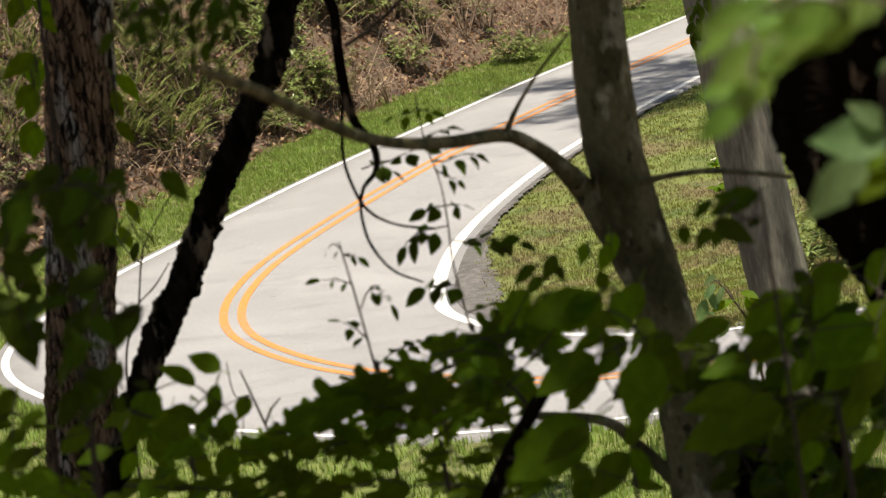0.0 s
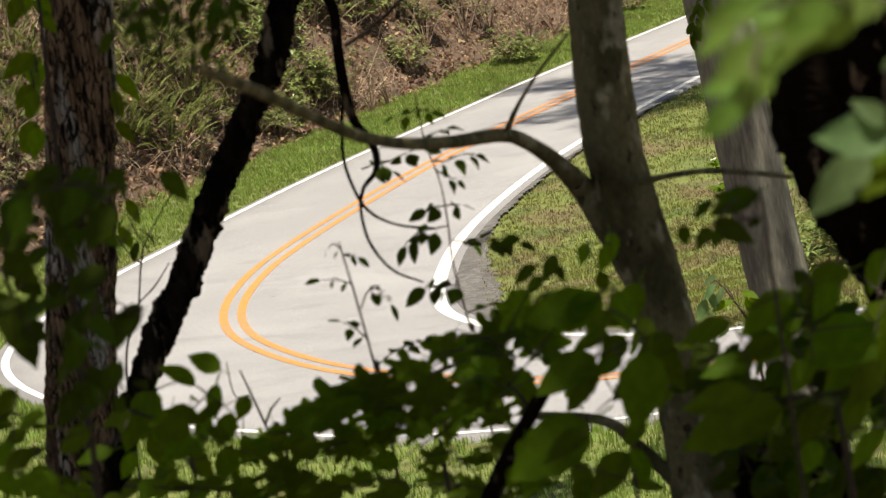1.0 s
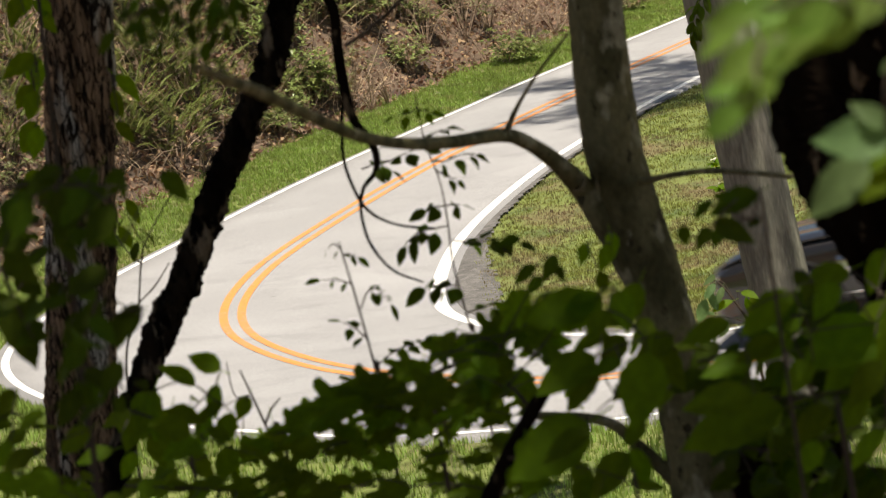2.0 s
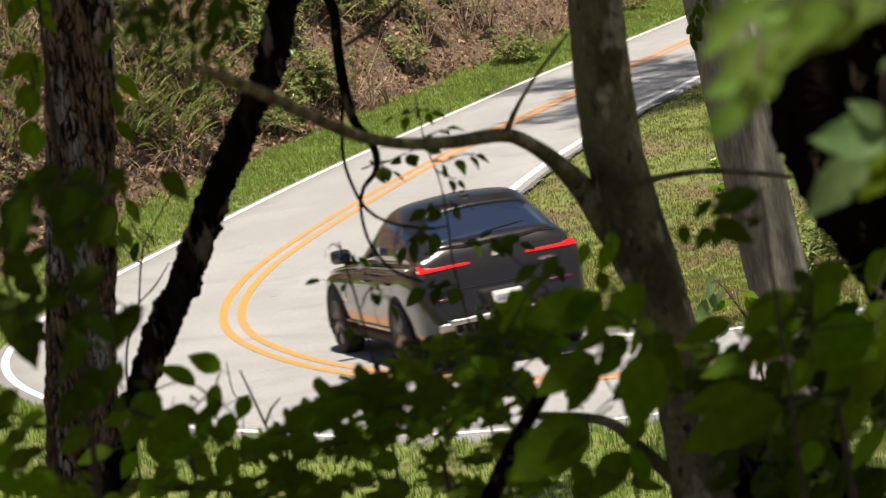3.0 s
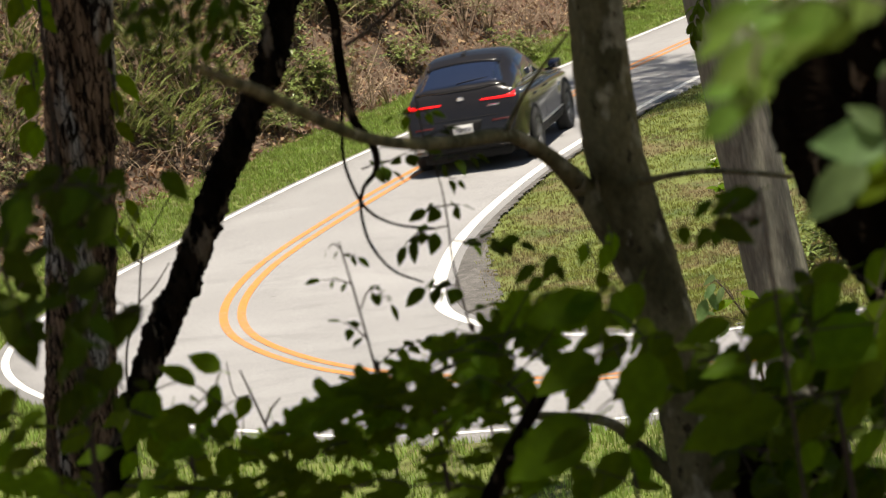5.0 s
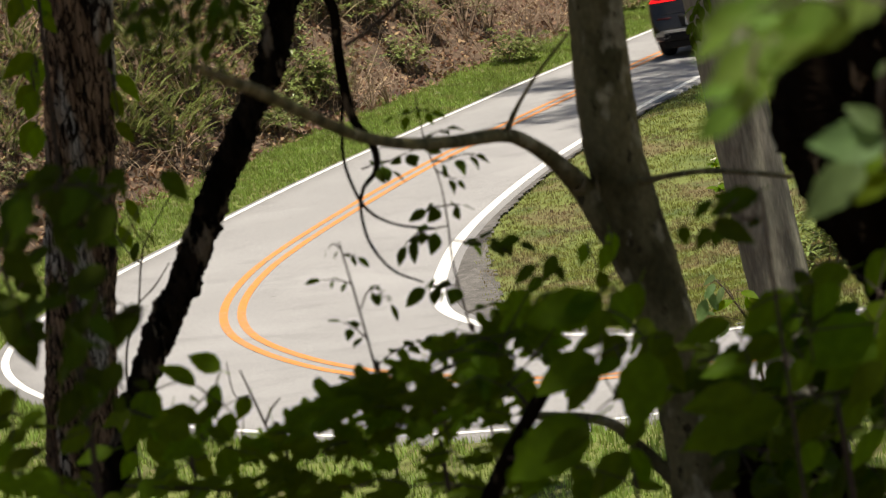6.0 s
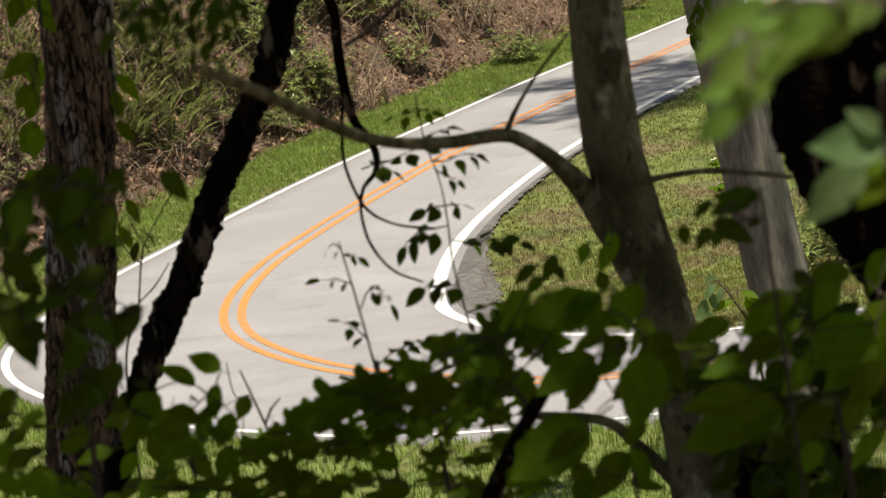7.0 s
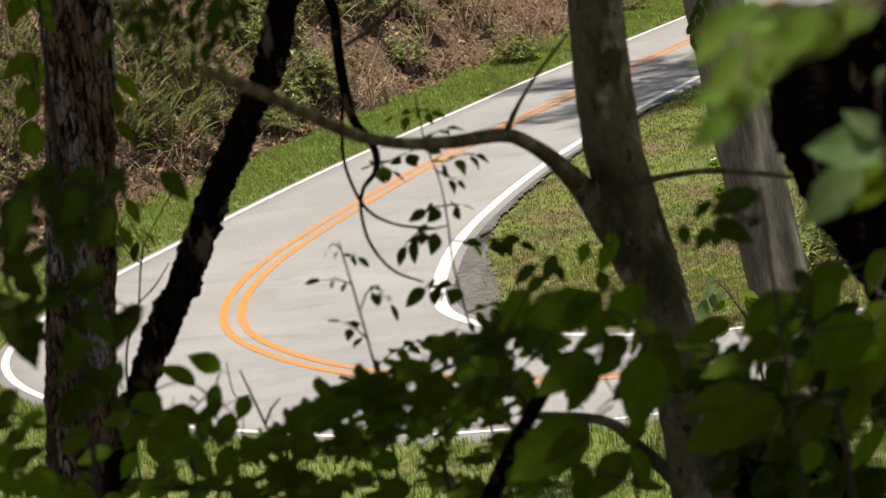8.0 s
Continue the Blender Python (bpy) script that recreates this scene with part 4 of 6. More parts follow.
sprig(sap, [(-0.272, 10.000, 3.634), (-0.290, 10.000, 3.649), (-0.307, 10.000, 3.639)], 3, 0.032, ("deep", "narrow"), 52, start=0.1)
sprig(sap, [(-0.271, 10.000, 3.615), (-0.252, 10.000, 3.615), (-0.235, 10.000, 3.607)], 3, 0.035, ("deep", "narrow"), 53, start=0.1)
sprig(sap, [(-0.260, 10.000, 3.534), (-0.291, 10.000, 3.550), (-0.333, 10.000, 3.557)], 4, 0.04, ("deep", "narrow"), 54, start=0.3, droop=0.1)
sprig(sap, [(-0.244, 10.000, 3.465), (-0.222, 10.000, 3.504), (-0.193, 10.000, 3.508), (-0.166, 10.000, 3.468)], 6, 0.045, ("deep", "narrow"), 55, start=0.35)
sprig(sap, [(-0.243, 10.000, 3.380), (-0.271, 10.000, 3.415), (-0.301, 10.000, 3.436)], 5, 0.05, ("deep", "ovate"), 56, start=0.2)
sprig(sap, [(-0.234, 10.000, 3.300), (-0.172, 10.000, 3.336), (-0.101, 10.000, 3.348)], 6, 0.055, ("deep", "ovate"), 57, start=0.4)

sap2 = tagged(new("sapling"), "tall thin sapling with small paired leaflets", "sapling")
rooted_tubes(sap2, [(0.051, 10.500, 3.112), (0.039, 10.500, 3.311), (0.022, 10.500, 3.494), (0.026, 10.500, 3.624), (0.023, 10.500, 3.738), (0.000, 10.500, 3.856), (-0.005, 10.500, 3.987)], 0.0036, 61)
sprig(sap2, [(-0.006, 10.500, 3.954), (-0.029, 10.500, 3.942), (-0.070, 10.500, 3.941)], 4, 0.045, ("green", "ovate"), 62, start=0.0)
sprig(sap2, [(-0.004, 10.500, 3.946), (0.027, 10.500, 3.939)], 3, 0.045, ("green", "ovate"), 63, start=0.2)
sprig(sap2, [(0.000, 10.500, 3.856), (0.024, 10.500, 3.871), (0.058, 10.500, 3.882)], 4, 0.05, ("deep", "ovate"), 64, start=0.2)
sprig(sap2, [(0.012, 10.500, 3.797), (0.051, 10.500, 3.791), (0.093, 10.500, 3.800), (0.133, 10.500, 3.798)], 7, 0.055, ("deep", "ovate"), 65, start=0.1)
sprig(sap2, [(0.016, 10.500, 3.772), (0.044, 10.500, 3.748), (0.071, 10.500, 3.734)], 3, 0.045, ("deep", "ovate"), 66, start=0.3)
sprig(sap2, [(0.027, 10.500, 3.665), (-0.002, 10.500, 3.668), (-0.018, 10.500, 3.667)], 3, 0.055, ("deep", "ovate"), 67, start=0.1)
sprig(sap2, [(0.027, 10.500, 3.665), (0.054, 10.500, 3.665), (0.070, 10.500, 3.662)], 3, 0.055, ("deep", "ovate"), 68, start=0.1)
sprig(sap2, [(0.025, 10.500, 3.608), (-0.020, 10.500, 3.607), (-0.062, 10.500, 3.603), (-0.101, 10.500, 3.580)], 7, 0.06, ("deep", "ovate"), 69, start=0.25, droop=0.6)
sprig(sap2, [(0.030, 10.500, 3.566), (0.091, 10.500, 3.548), (0.157, 10.500, 3.550), (0.211, 10.500, 3.531)], 7, 0.062, ("deep", "ovate"), 70, start=0.15)
sprig(sap2, [(0.027, 10.500, 3.436), (-0.016, 10.500, 3.443), (-0.055, 10.500, 3.450)], 7, 0.065, ("deep", "ovate"), 71, start=0.0)
sprig(sap2, [(0.034, 10.500, 3.353), (0.077, 10.500, 3.362), (0.127, 10.500, 3.370)], 5, 0.06, ("deep", "narrow"), 72, start=0.2)

twiggy = tagged(new("bare_sapling"), "bare leafless twig before the road", "sapling")
rooted_tubes(twiggy, [(-0.557, 11.000, 2.879), (-0.603, 11.000, 3.051), (-0.632, 11.000, 3.159), (-0.657, 11.000, 3.249)], 0.005, 75)
part("twig", tube([(-0.609, 11.000, 3.078, 0.0042), (-0.585, 11.000, 3.117, 0.0033), (-0.554, 11.000, 3.146, 0.0025)], 6, 5, 0.1, 76), TWIG, twiggy)
part("twig", tube([(-0.644, 11.000, 3.170, 0.0025), (-0.685, 11.000, 3.177, 0.0021), (-0.693, 11.000, 3.281, 0.0017)], 6, 5, 0.1, 77), TWIG, twiggy)
bare = tagged(new("bare_sapling"), "slender forked twig beside the rough-barked tree", "sapling")
rooted_tubes(bare, [(-1.184, 13.000, 2.896), (-1.095, 13.000, 3.287), (-1.052, 13.000, 3.472), (-1.014, 13.000, 3.556), (-0.889, 13.000, 3.716)], 0.0045, 78)
part("twig", tube([(-1.051, 13.000, 3.467, 0.0040), (-1.094, 13.000, 3.519, 0.0030), (-1.123, 13.000, 3.584, 0.0025)], 6, 5, 0.1, 79), TWIG, bare)
part("twig", tube([(-1.082, 13.000, 3.335, 0.0030), (-1.017, 13.000, 3.385, 0.0030), (-0.955, 13.000, 3.455, 0.0020)], 6, 5, 0.1, 80), TWIG, bare)
sprig(bare, [(-1.020, 13.000, 3.517), (-1.053, 13.000, 3.583), (-1.075, 13.000, 3.667)], 3, 0.09, ("deep", "narrow"), 81, start=0.4, droop=0.8)

# ---- understory by the rough-barked tree
left_bush = tagged(new("young_tree"), "young broad-leaved tree growing beside the trunk", "young tree")
stem(left_bush, (-1.333, 11.000, 2.943), (-1.053, 11.000, 4.465), 0.012, seed=91)
leafy(left_bush, (-1.076, 11.000, 4.334), [((-1.119, 11.108, 4.458), (-1.164, 11.109, 4.360)), ((-1.107, 11.260, 4.458), (-1.140, 11.266, 4.391)), ((-1.084, 11.211, 4.443), (-1.045, 11.217, 4.372)), ((-1.052, 10.586, 4.282), (-1.158, 10.575, 4.227)), ((-1.131, 11.390, 4.265), (-1.156, 11.388, 4.155)), ((-1.151, 11.353, 4.182), (-1.217, 11.333, 4.113)), ((-1.109, 10.973, 4.171), (-1.146, 10.958, 4.087)), ((-1.125, 11.039, 4.078), (-1.194, 11.033, 3.993)), ((-1.080, 10.572, 4.076), (-1.105, 10.555, 3.985)), ((-1.123, 10.806, 3.947), (-1.170, 10.812, 3.871)), ((-1.080, 11.234, 4.399), (-1.040, 11.218, 4.323))], ("green", "ovate"), 92)
leafy(left_bush, (-0.923, 11.500, 4.173), [((-0.933, 11.773, 4.160), (-0.857, 11.752, 4.081)), ((-0.933, 11.608, 4.121), (-0.922, 11.590, 4.031)), ((-0.899, 11.042, 4.038), (-0.844, 11.046, 3.974)), ((-0.923, 11.233, 3.797), (-0.887, 11.218, 3.722)), ((-1.018, 11.944, 3.676), (-0.985, 11.948, 3.596))], ("green", "narrow"), 93)

near_bush = tagged(new("young_tree"), "dark broad-leaved young tree in deep shade", "young tree")
stem(near_bush, (-0.870, 7.000, 3.476), (-0.699, 7.000, 4.101), 0.01, seed=101)
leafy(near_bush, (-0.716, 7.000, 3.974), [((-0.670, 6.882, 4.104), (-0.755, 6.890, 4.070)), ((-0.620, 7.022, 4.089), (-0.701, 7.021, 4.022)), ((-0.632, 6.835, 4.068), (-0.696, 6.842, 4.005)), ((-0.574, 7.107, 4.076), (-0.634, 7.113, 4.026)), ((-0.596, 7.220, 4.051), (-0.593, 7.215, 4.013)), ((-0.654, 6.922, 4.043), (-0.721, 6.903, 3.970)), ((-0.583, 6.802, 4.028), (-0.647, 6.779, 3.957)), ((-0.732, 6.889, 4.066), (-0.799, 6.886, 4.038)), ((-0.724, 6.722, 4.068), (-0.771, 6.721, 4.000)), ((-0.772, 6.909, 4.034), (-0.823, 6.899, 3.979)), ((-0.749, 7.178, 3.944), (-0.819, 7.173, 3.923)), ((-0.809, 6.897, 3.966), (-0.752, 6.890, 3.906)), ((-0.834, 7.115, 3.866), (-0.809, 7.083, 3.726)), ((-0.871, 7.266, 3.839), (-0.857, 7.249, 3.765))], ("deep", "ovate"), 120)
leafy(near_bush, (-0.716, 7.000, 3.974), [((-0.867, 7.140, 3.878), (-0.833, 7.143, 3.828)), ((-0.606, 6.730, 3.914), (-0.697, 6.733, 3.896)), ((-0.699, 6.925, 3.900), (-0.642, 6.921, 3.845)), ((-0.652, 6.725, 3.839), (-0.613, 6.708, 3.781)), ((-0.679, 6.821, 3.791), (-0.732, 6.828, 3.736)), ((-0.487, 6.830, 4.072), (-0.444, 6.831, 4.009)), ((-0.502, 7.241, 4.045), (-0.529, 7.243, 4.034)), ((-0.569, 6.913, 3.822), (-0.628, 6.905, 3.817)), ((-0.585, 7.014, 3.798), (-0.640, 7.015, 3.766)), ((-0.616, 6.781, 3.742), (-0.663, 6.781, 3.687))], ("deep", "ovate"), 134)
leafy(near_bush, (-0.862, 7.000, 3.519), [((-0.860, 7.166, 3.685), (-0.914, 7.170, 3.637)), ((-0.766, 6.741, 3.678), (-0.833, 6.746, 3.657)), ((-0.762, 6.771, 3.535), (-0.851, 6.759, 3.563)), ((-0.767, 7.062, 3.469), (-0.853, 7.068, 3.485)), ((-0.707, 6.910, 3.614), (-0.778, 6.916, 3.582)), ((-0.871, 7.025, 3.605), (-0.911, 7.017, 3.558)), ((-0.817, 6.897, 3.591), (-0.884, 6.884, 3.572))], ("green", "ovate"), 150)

# ---- leaves along the foot of the picture, on low shrubs before the verge
low = tagged(new("shrub"), "leafy green shrub on the slope below the camera", "shrub")
stem(low, (-0.748, 9.000, 3.008), (-0.691, 9.000, 3.295), 0.01, seed=131)
leafy(low, (-0.698, 9.000, 3.296), [((-0.628, 8.696, 3.472), (-0.693, 8.677, 3.542)), ((-0.592, 9.136, 3.451), (-0.667, 9.145, 3.504)), ((-0.728, 8.756, 3.471), (-0.782, 8.726, 3.358)), ((-0.747, 9.350, 3.356), (-0.802, 9.344, 3.264)), ((-0.677, 8.932, 3.378), (-0.748, 8.914, 3.294)), ((-0.629, 9.068, 3.374), (-0.684, 9.072, 3.277)), ((-0.593, 8.968, 3.437), (-0.629, 8.959, 3.357)), ((-0.552, 8.680, 3.396), (-0.602, 8.687, 3.315)), ((-0.760, 8.664, 3.447), (-0.815, 8.655, 3.346)), ((-0.712, 9.244, 3.251), (-0.658, 9.224, 3.169)), ((-0.741, 9.167, 3.223), (-0.820, 9.175, 3.156)), ((-0.608, 9.094, 3.254), (-0.591, 9.096, 3.176)), ((-0.650, 8.717, 3.242), (-0.699, 8.710, 3.192)), ((-0.763, 8.747, 3.369), (-0.727, 8.752, 3.280))], ("green", "ovate"), 140)
leafy(low, (-0.698, 9.000, 3.296), [((-0.754, 8.852, 3.242), (-0.827, 8.845, 3.211)), ((-0.579, 9.359, 3.256), (-0.552, 9.364, 3.163)), ((-0.547, 9.343, 3.355), (-0.586, 9.337, 3.297)), ((-0.821, 8.991, 3.304), (-0.867, 8.992, 3.241))], ("green", "ovate"), 154)

middle = tagged(new("shrub"), "spreading maple-leaved shrub in shade", "shrub")
stem(middle, (-0.169, 8.800, 2.873), (-0.082, 8.800, 3.232), 0.012, seed=151)
leafy(middle, (-0.064, 8.800, 3.256), [((-0.211, 8.778, 3.376), (-0.298, 8.763, 3.433)), ((-0.141, 8.698, 3.375), (-0.312, 8.664, 3.409)), ((-0.226, 8.670, 3.368), (-0.435, 8.690, 3.383)), ((-0.093, 9.286, 3.361), (-0.233, 9.282, 3.356)), ((-0.102, 8.799, 3.391), (-0.187, 8.786, 3.450)), ((-0.084, 8.366, 3.484), (-0.117, 8.351, 3.395)), ((-0.018, 9.098, 3.443), (-0.093, 9.103, 3.375)), ((-0.000, 8.654, 3.503), (-0.060, 8.656, 3.434)), ((0.068, 9.090, 3.437), (-0.039, 9.089, 3.325)), ((0.140, 8.973, 3.440), (0.007, 8.975, 3.443)), ((0.129, 8.656, 3.413), (-0.001, 8.655, 3.357)), ((0.082, 8.569, 3.436), (-0.025, 8.557, 3.333)), ((0.235, 9.085, 3.459), (0.064, 9.083, 3.422)), ((0.184, 8.582, 3.576), (0.091, 8.593, 3.483))], ("green", "maple"), 160, face=0.75, up=0.8)
leafy(middle, (-0.064, 8.800, 3.256), [((-0.126, 8.958, 3.333), (-0.289, 8.951, 3.340)), ((-0.014, 8.284, 3.409), (-0.166, 8.275, 3.410)), ((0.089, 8.537, 3.362), (-0.070, 8.534, 3.354)), ((-0.304, 8.761, 3.337), (-0.450, 8.766, 3.357)), ((-0.161, 8.956, 3.298), (-0.311, 8.960, 3.294)), ((-0.343, 8.639, 3.337), (-0.486, 8.636, 3.347)), ((-0.053, 9.051, 3.266), (-0.204, 9.057, 3.272)), ((0.043, 8.642, 3.317), (-0.104, 8.648, 3.305)), ((0.109, 9.191, 3.211), (-0.024, 9.189, 3.239)), ((0.202, 9.303, 3.236), (0.077, 9.313, 3.221)), ((0.170, 8.819, 3.342), (0.066, 8.812, 3.327)), ((0.265, 8.447, 3.540), (0.161, 8.452, 3.528)), ((0.277, 9.262, 3.377), (0.157, 9.252, 3.333)), ((-0.477, 9.002, 3.260), (-0.611, 9.002, 3.264))], ("green", "maple"), 174, face=0.75, up=0.8)
leafy(middle, (-0.064, 8.800, 3.256), [((-0.370, 9.043, 3.235), (-0.498, 9.020, 3.256)), ((-0.260, 9.096, 3.224), (-0.394, 9.090, 3.236)), ((-0.173, 8.975, 3.257), (-0.281, 8.964, 3.227)), ((-0.428, 8.931, 3.207), (-0.564, 8.933, 3.195)), ((-0.535, 8.945, 3.162), (-0.648, 8.945, 3.194)), ((-0.307, 8.301, 3.219), (-0.429, 8.276, 3.229)), ((-0.183, 8.738, 3.197), (-0.277, 8.736, 3.238)), ((-0.158, 8.503, 3.174), (-0.286, 8.502, 3.173)), ((-0.057, 8.938, 3.111), (-0.172, 8.912, 3.132)), ((-0.060, 8.770, 3.210), (-0.155, 8.753, 3.179)), ((0.080, 8.329, 3.240), (0.004, 8.312, 3.270)), ((0.019, 8.607, 3.120), (-0.093, 8.586, 3.132)), ((0.141, 8.476, 3.251), (0.047, 8.453, 3.270)), ((0.139, 8.763, 3.093), (0.050, 8.753, 3.076))], ("green", "maple"), 188, face=0.75, up=0.8)
leafy(middle, (-0.064, 8.800, 3.256), [((-0.251, 8.918, 3.146), (-0.340, 8.914, 3.170)), ((-0.089, 8.523, 3.299), (-0.193, 8.530, 3.300))], ("green", "maple"), 202, face=0.75, up=0.8)
leafy(middle, (0.127, 8.800, 3.499), [((0.253, 8.448, 3.655), (0.211, 8.441, 3.600)), ((0.255, 8.644, 3.614), (0.268, 8.639, 3.572)), ((0.207, 8.529, 3.632), (0.143, 8.532, 3.603)), ((0.220, 8.711, 3.587), (0.174, 8.698, 3.555)), ((0.238, 8.880, 3.528), (0.185, 8.868, 3.503)), ((0.186, 8.832, 3.678), (0.126, 8.824, 3.667)), ((0.142, 8.857, 3.656), (0.117, 8.860, 3.688))], ("deep", "ovate"), 168)

big = tagged(new("shrub"), "large-leaved shrub with overlapping green leaves", "shrub")
stem(big, (0.261, 7.600, 2.892), (0.311, 7.600, 3.267), 0.009, seed=171)
leafy(big, (0.301, 7.600, 3.423), [((0.302, 7.794, 3.606), (0.141, 7.778, 3.596)), ((0.314, 7.790, 3.619), (0.206, 7.787, 3.548)), ((0.311, 7.521, 3.610), (0.254, 7.505, 3.555)), ((0.342, 7.658, 3.634), (0.352, 7.653, 3.537)), ((0.402, 7.878, 3.618), (0.345, 7.887, 3.526)), ((0.443, 7.666, 3.520), (0.345, 7.653, 3.479)), ((0.403, 7.839, 3.492), (0.458, 7.809, 3.381)), ((0.371, 7.362, 3.530), (0.315, 7.353, 3.375)), ((0.278, 7.670, 3.503), (0.135, 7.641, 3.454)), ((0.283, 7.679, 3.474), (0.186, 7.686, 3.403)), ((0.237, 7.525, 3.387), (0.050, 7.505, 3.306)), ((0.233, 7.434, 3.380), (0.124, 7.417, 3.352)), ((0.319, 7.887, 3.262), (0.223, 7.873, 3.174)), ((0.332, 7.880, 3.270), (0.347, 7.886, 3.178))], ("green", "ovate"), 180)
leafy(big, (0.301, 7.600, 3.423), [((0.327, 7.658, 3.484), (0.253, 7.647, 3.474)), ((0.323, 7.892, 3.520), (0.233, 7.886, 3.499))], ("green", "ovate"), 194)
leafy(big, (0.370, 8.500, 3.607), [((0.381, 8.443, 3.662), (0.342, 8.433, 3.604)), ((0.398, 8.829, 3.656), (0.400, 8.824, 3.588)), ((0.325, 8.355, 3.679), (0.296, 8.350, 3.632)), ((0.337, 8.243, 3.622), (0.341, 8.241, 3.570))], ("green", "ovate"), 214)

right = tagged(new("shrub"), "broad-leaved shrub crowding the foot of the trunks", "shrub")
stem(right, (0.653, 7.200, 2.902), (0.710, 7.200, 3.402), 0.012, seed=221)
leafy(right, (0.667, 7.200, 3.410), [((0.604, 7.167, 3.400), (0.393, 7.137, 3.383)), ((0.514, 7.362, 3.368), (0.457, 7.366, 3.300)), ((0.532, 6.920, 3.465), (0.391, 6.911, 3.468)), ((0.521, 7.070, 3.594), (0.415, 7.078, 3.574)), ((0.575, 7.362, 3.475), (0.460, 7.345, 3.469)), ((0.647, 7.066, 3.630), (0.529, 7.041, 3.580)), ((0.806, 7.482, 3.611), (0.694, 7.466, 3.592)), ((0.756, 7.262, 3.614), (0.692, 7.255, 3.553)), ((0.814, 7.283, 3.520), (0.656, 7.277, 3.457)), ((0.817, 7.340, 3.480), (0.696, 7.311, 3.398)), ((0.856, 7.350, 3.557), (0.764, 7.323, 3.385)), ((0.644, 7.219, 3.535), (0.569, 7.208, 3.493)), ((0.666, 7.083, 3.491), (0.591, 7.077, 3.438)), ((0.694, 7.179, 3.385), (0.606, 7.167, 3.334))], ("green", "ovate"), 230)
leafy(right, (0.667, 7.200, 3.410), [((0.791, 7.341, 3.371), (0.700, 7.337, 3.307)), ((0.766, 6.933, 3.360), (0.683, 6.917, 3.311)), ((0.661, 7.174, 3.324), (0.619, 7.180, 3.263)), ((0.878, 7.423, 3.648), (0.820, 7.418, 3.566)), ((0.777, 6.920, 3.490), (0.701, 6.923, 3.416)), ((0.615, 7.158, 3.535), (0.521, 7.154, 3.507))], ("green", "ovate"), 244)
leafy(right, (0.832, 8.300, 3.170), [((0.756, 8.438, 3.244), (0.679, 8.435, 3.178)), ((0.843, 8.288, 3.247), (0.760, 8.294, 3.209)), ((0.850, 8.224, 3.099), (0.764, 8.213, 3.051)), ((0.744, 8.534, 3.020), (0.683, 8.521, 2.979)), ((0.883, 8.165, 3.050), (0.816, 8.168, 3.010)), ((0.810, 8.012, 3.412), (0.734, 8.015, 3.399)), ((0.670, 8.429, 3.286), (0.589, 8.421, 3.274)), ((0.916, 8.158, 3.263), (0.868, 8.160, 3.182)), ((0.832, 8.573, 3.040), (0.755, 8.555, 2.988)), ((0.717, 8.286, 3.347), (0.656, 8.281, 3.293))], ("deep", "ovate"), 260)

thicket(middle, (-0.499, 9.200, 3.267), (0.159, 9.200, 3.183), 0.020, 15, 0.115, ("green", "maple"), 700, face=0.4, up=0.9)
thicket(middle, (-0.378, 9.200, 3.306), (0.100, 9.200, 3.260), 0.020, 15, 0.115, ("green", "maple"), 711, face=0.4, up=0.9)
thicket(middle, (-0.259, 9.200, 3.335), (0.113, 9.200, 3.339), 0.020, 12, 0.115, ("green", "maple"), 722, face=0.4, up=0.9)
thicket(middle, (-0.024, 9.200, 3.370), (0.215, 9.200, 3.437), 0.031, 13, 0.115, ("green", "maple"), 733, face=0.4, up=0.9)
thicket(middle, (0.133, 9.200, 3.458), (0.360, 9.200, 3.448), 0.031, 9, 0.115, ("green", "maple"), 744, face=0.4, up=0.9)
thicket(middle, (-0.619, 9.200, 3.234), (-0.201, 9.200, 3.170), 0.025, 12, 0.115, ("green", "maple"), 755, face=0.4, up=0.9)
thicket(middle, (-0.634, 9.200, 3.148), (0.129, 9.200, 3.004), 0.025, 22, 0.115, ("green", "maple"), 766, face=0.4, up=0.9)
thicket(middle, (0.035, 9.200, 3.129), (0.197, 9.200, 3.152), 0.031, 6, 0.115, ("green", "maple"), 777, face=0.4, up=0.9)
thicket(middle, (0.198, 9.200, 3.332), (0.332, 9.200, 3.281), 0.020, 5, 0.115, ("green", "maple"), 788, face=0.4, up=0.9)
thicket(big, (0.063, 7.800, 3.305), (0.303, 7.800, 3.215), 0.043, 12, 0.085, ("green", "ovate"), 760)
thicket(big, (0.337, 7.800, 3.563), (0.454, 7.800, 3.470), 0.028, 6, 0.085, ("green", "ovate"), 771)
thicket(big, (0.344, 7.800, 3.465), (0.357, 7.800, 3.316), 0.021, 5, 0.085, ("green", "ovate"), 782)
# Shade-coloured leaves fill the dark behind this shrub.
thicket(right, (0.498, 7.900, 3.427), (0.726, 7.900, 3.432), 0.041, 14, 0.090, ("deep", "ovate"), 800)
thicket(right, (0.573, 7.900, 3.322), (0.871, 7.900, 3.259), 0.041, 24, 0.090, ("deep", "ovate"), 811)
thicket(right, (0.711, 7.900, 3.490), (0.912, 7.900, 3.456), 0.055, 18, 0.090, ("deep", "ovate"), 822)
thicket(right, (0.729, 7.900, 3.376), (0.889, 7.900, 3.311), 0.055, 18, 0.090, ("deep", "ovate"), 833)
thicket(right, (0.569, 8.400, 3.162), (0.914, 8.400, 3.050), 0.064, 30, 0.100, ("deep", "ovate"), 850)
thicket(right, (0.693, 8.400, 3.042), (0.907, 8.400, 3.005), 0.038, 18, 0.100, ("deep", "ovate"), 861)
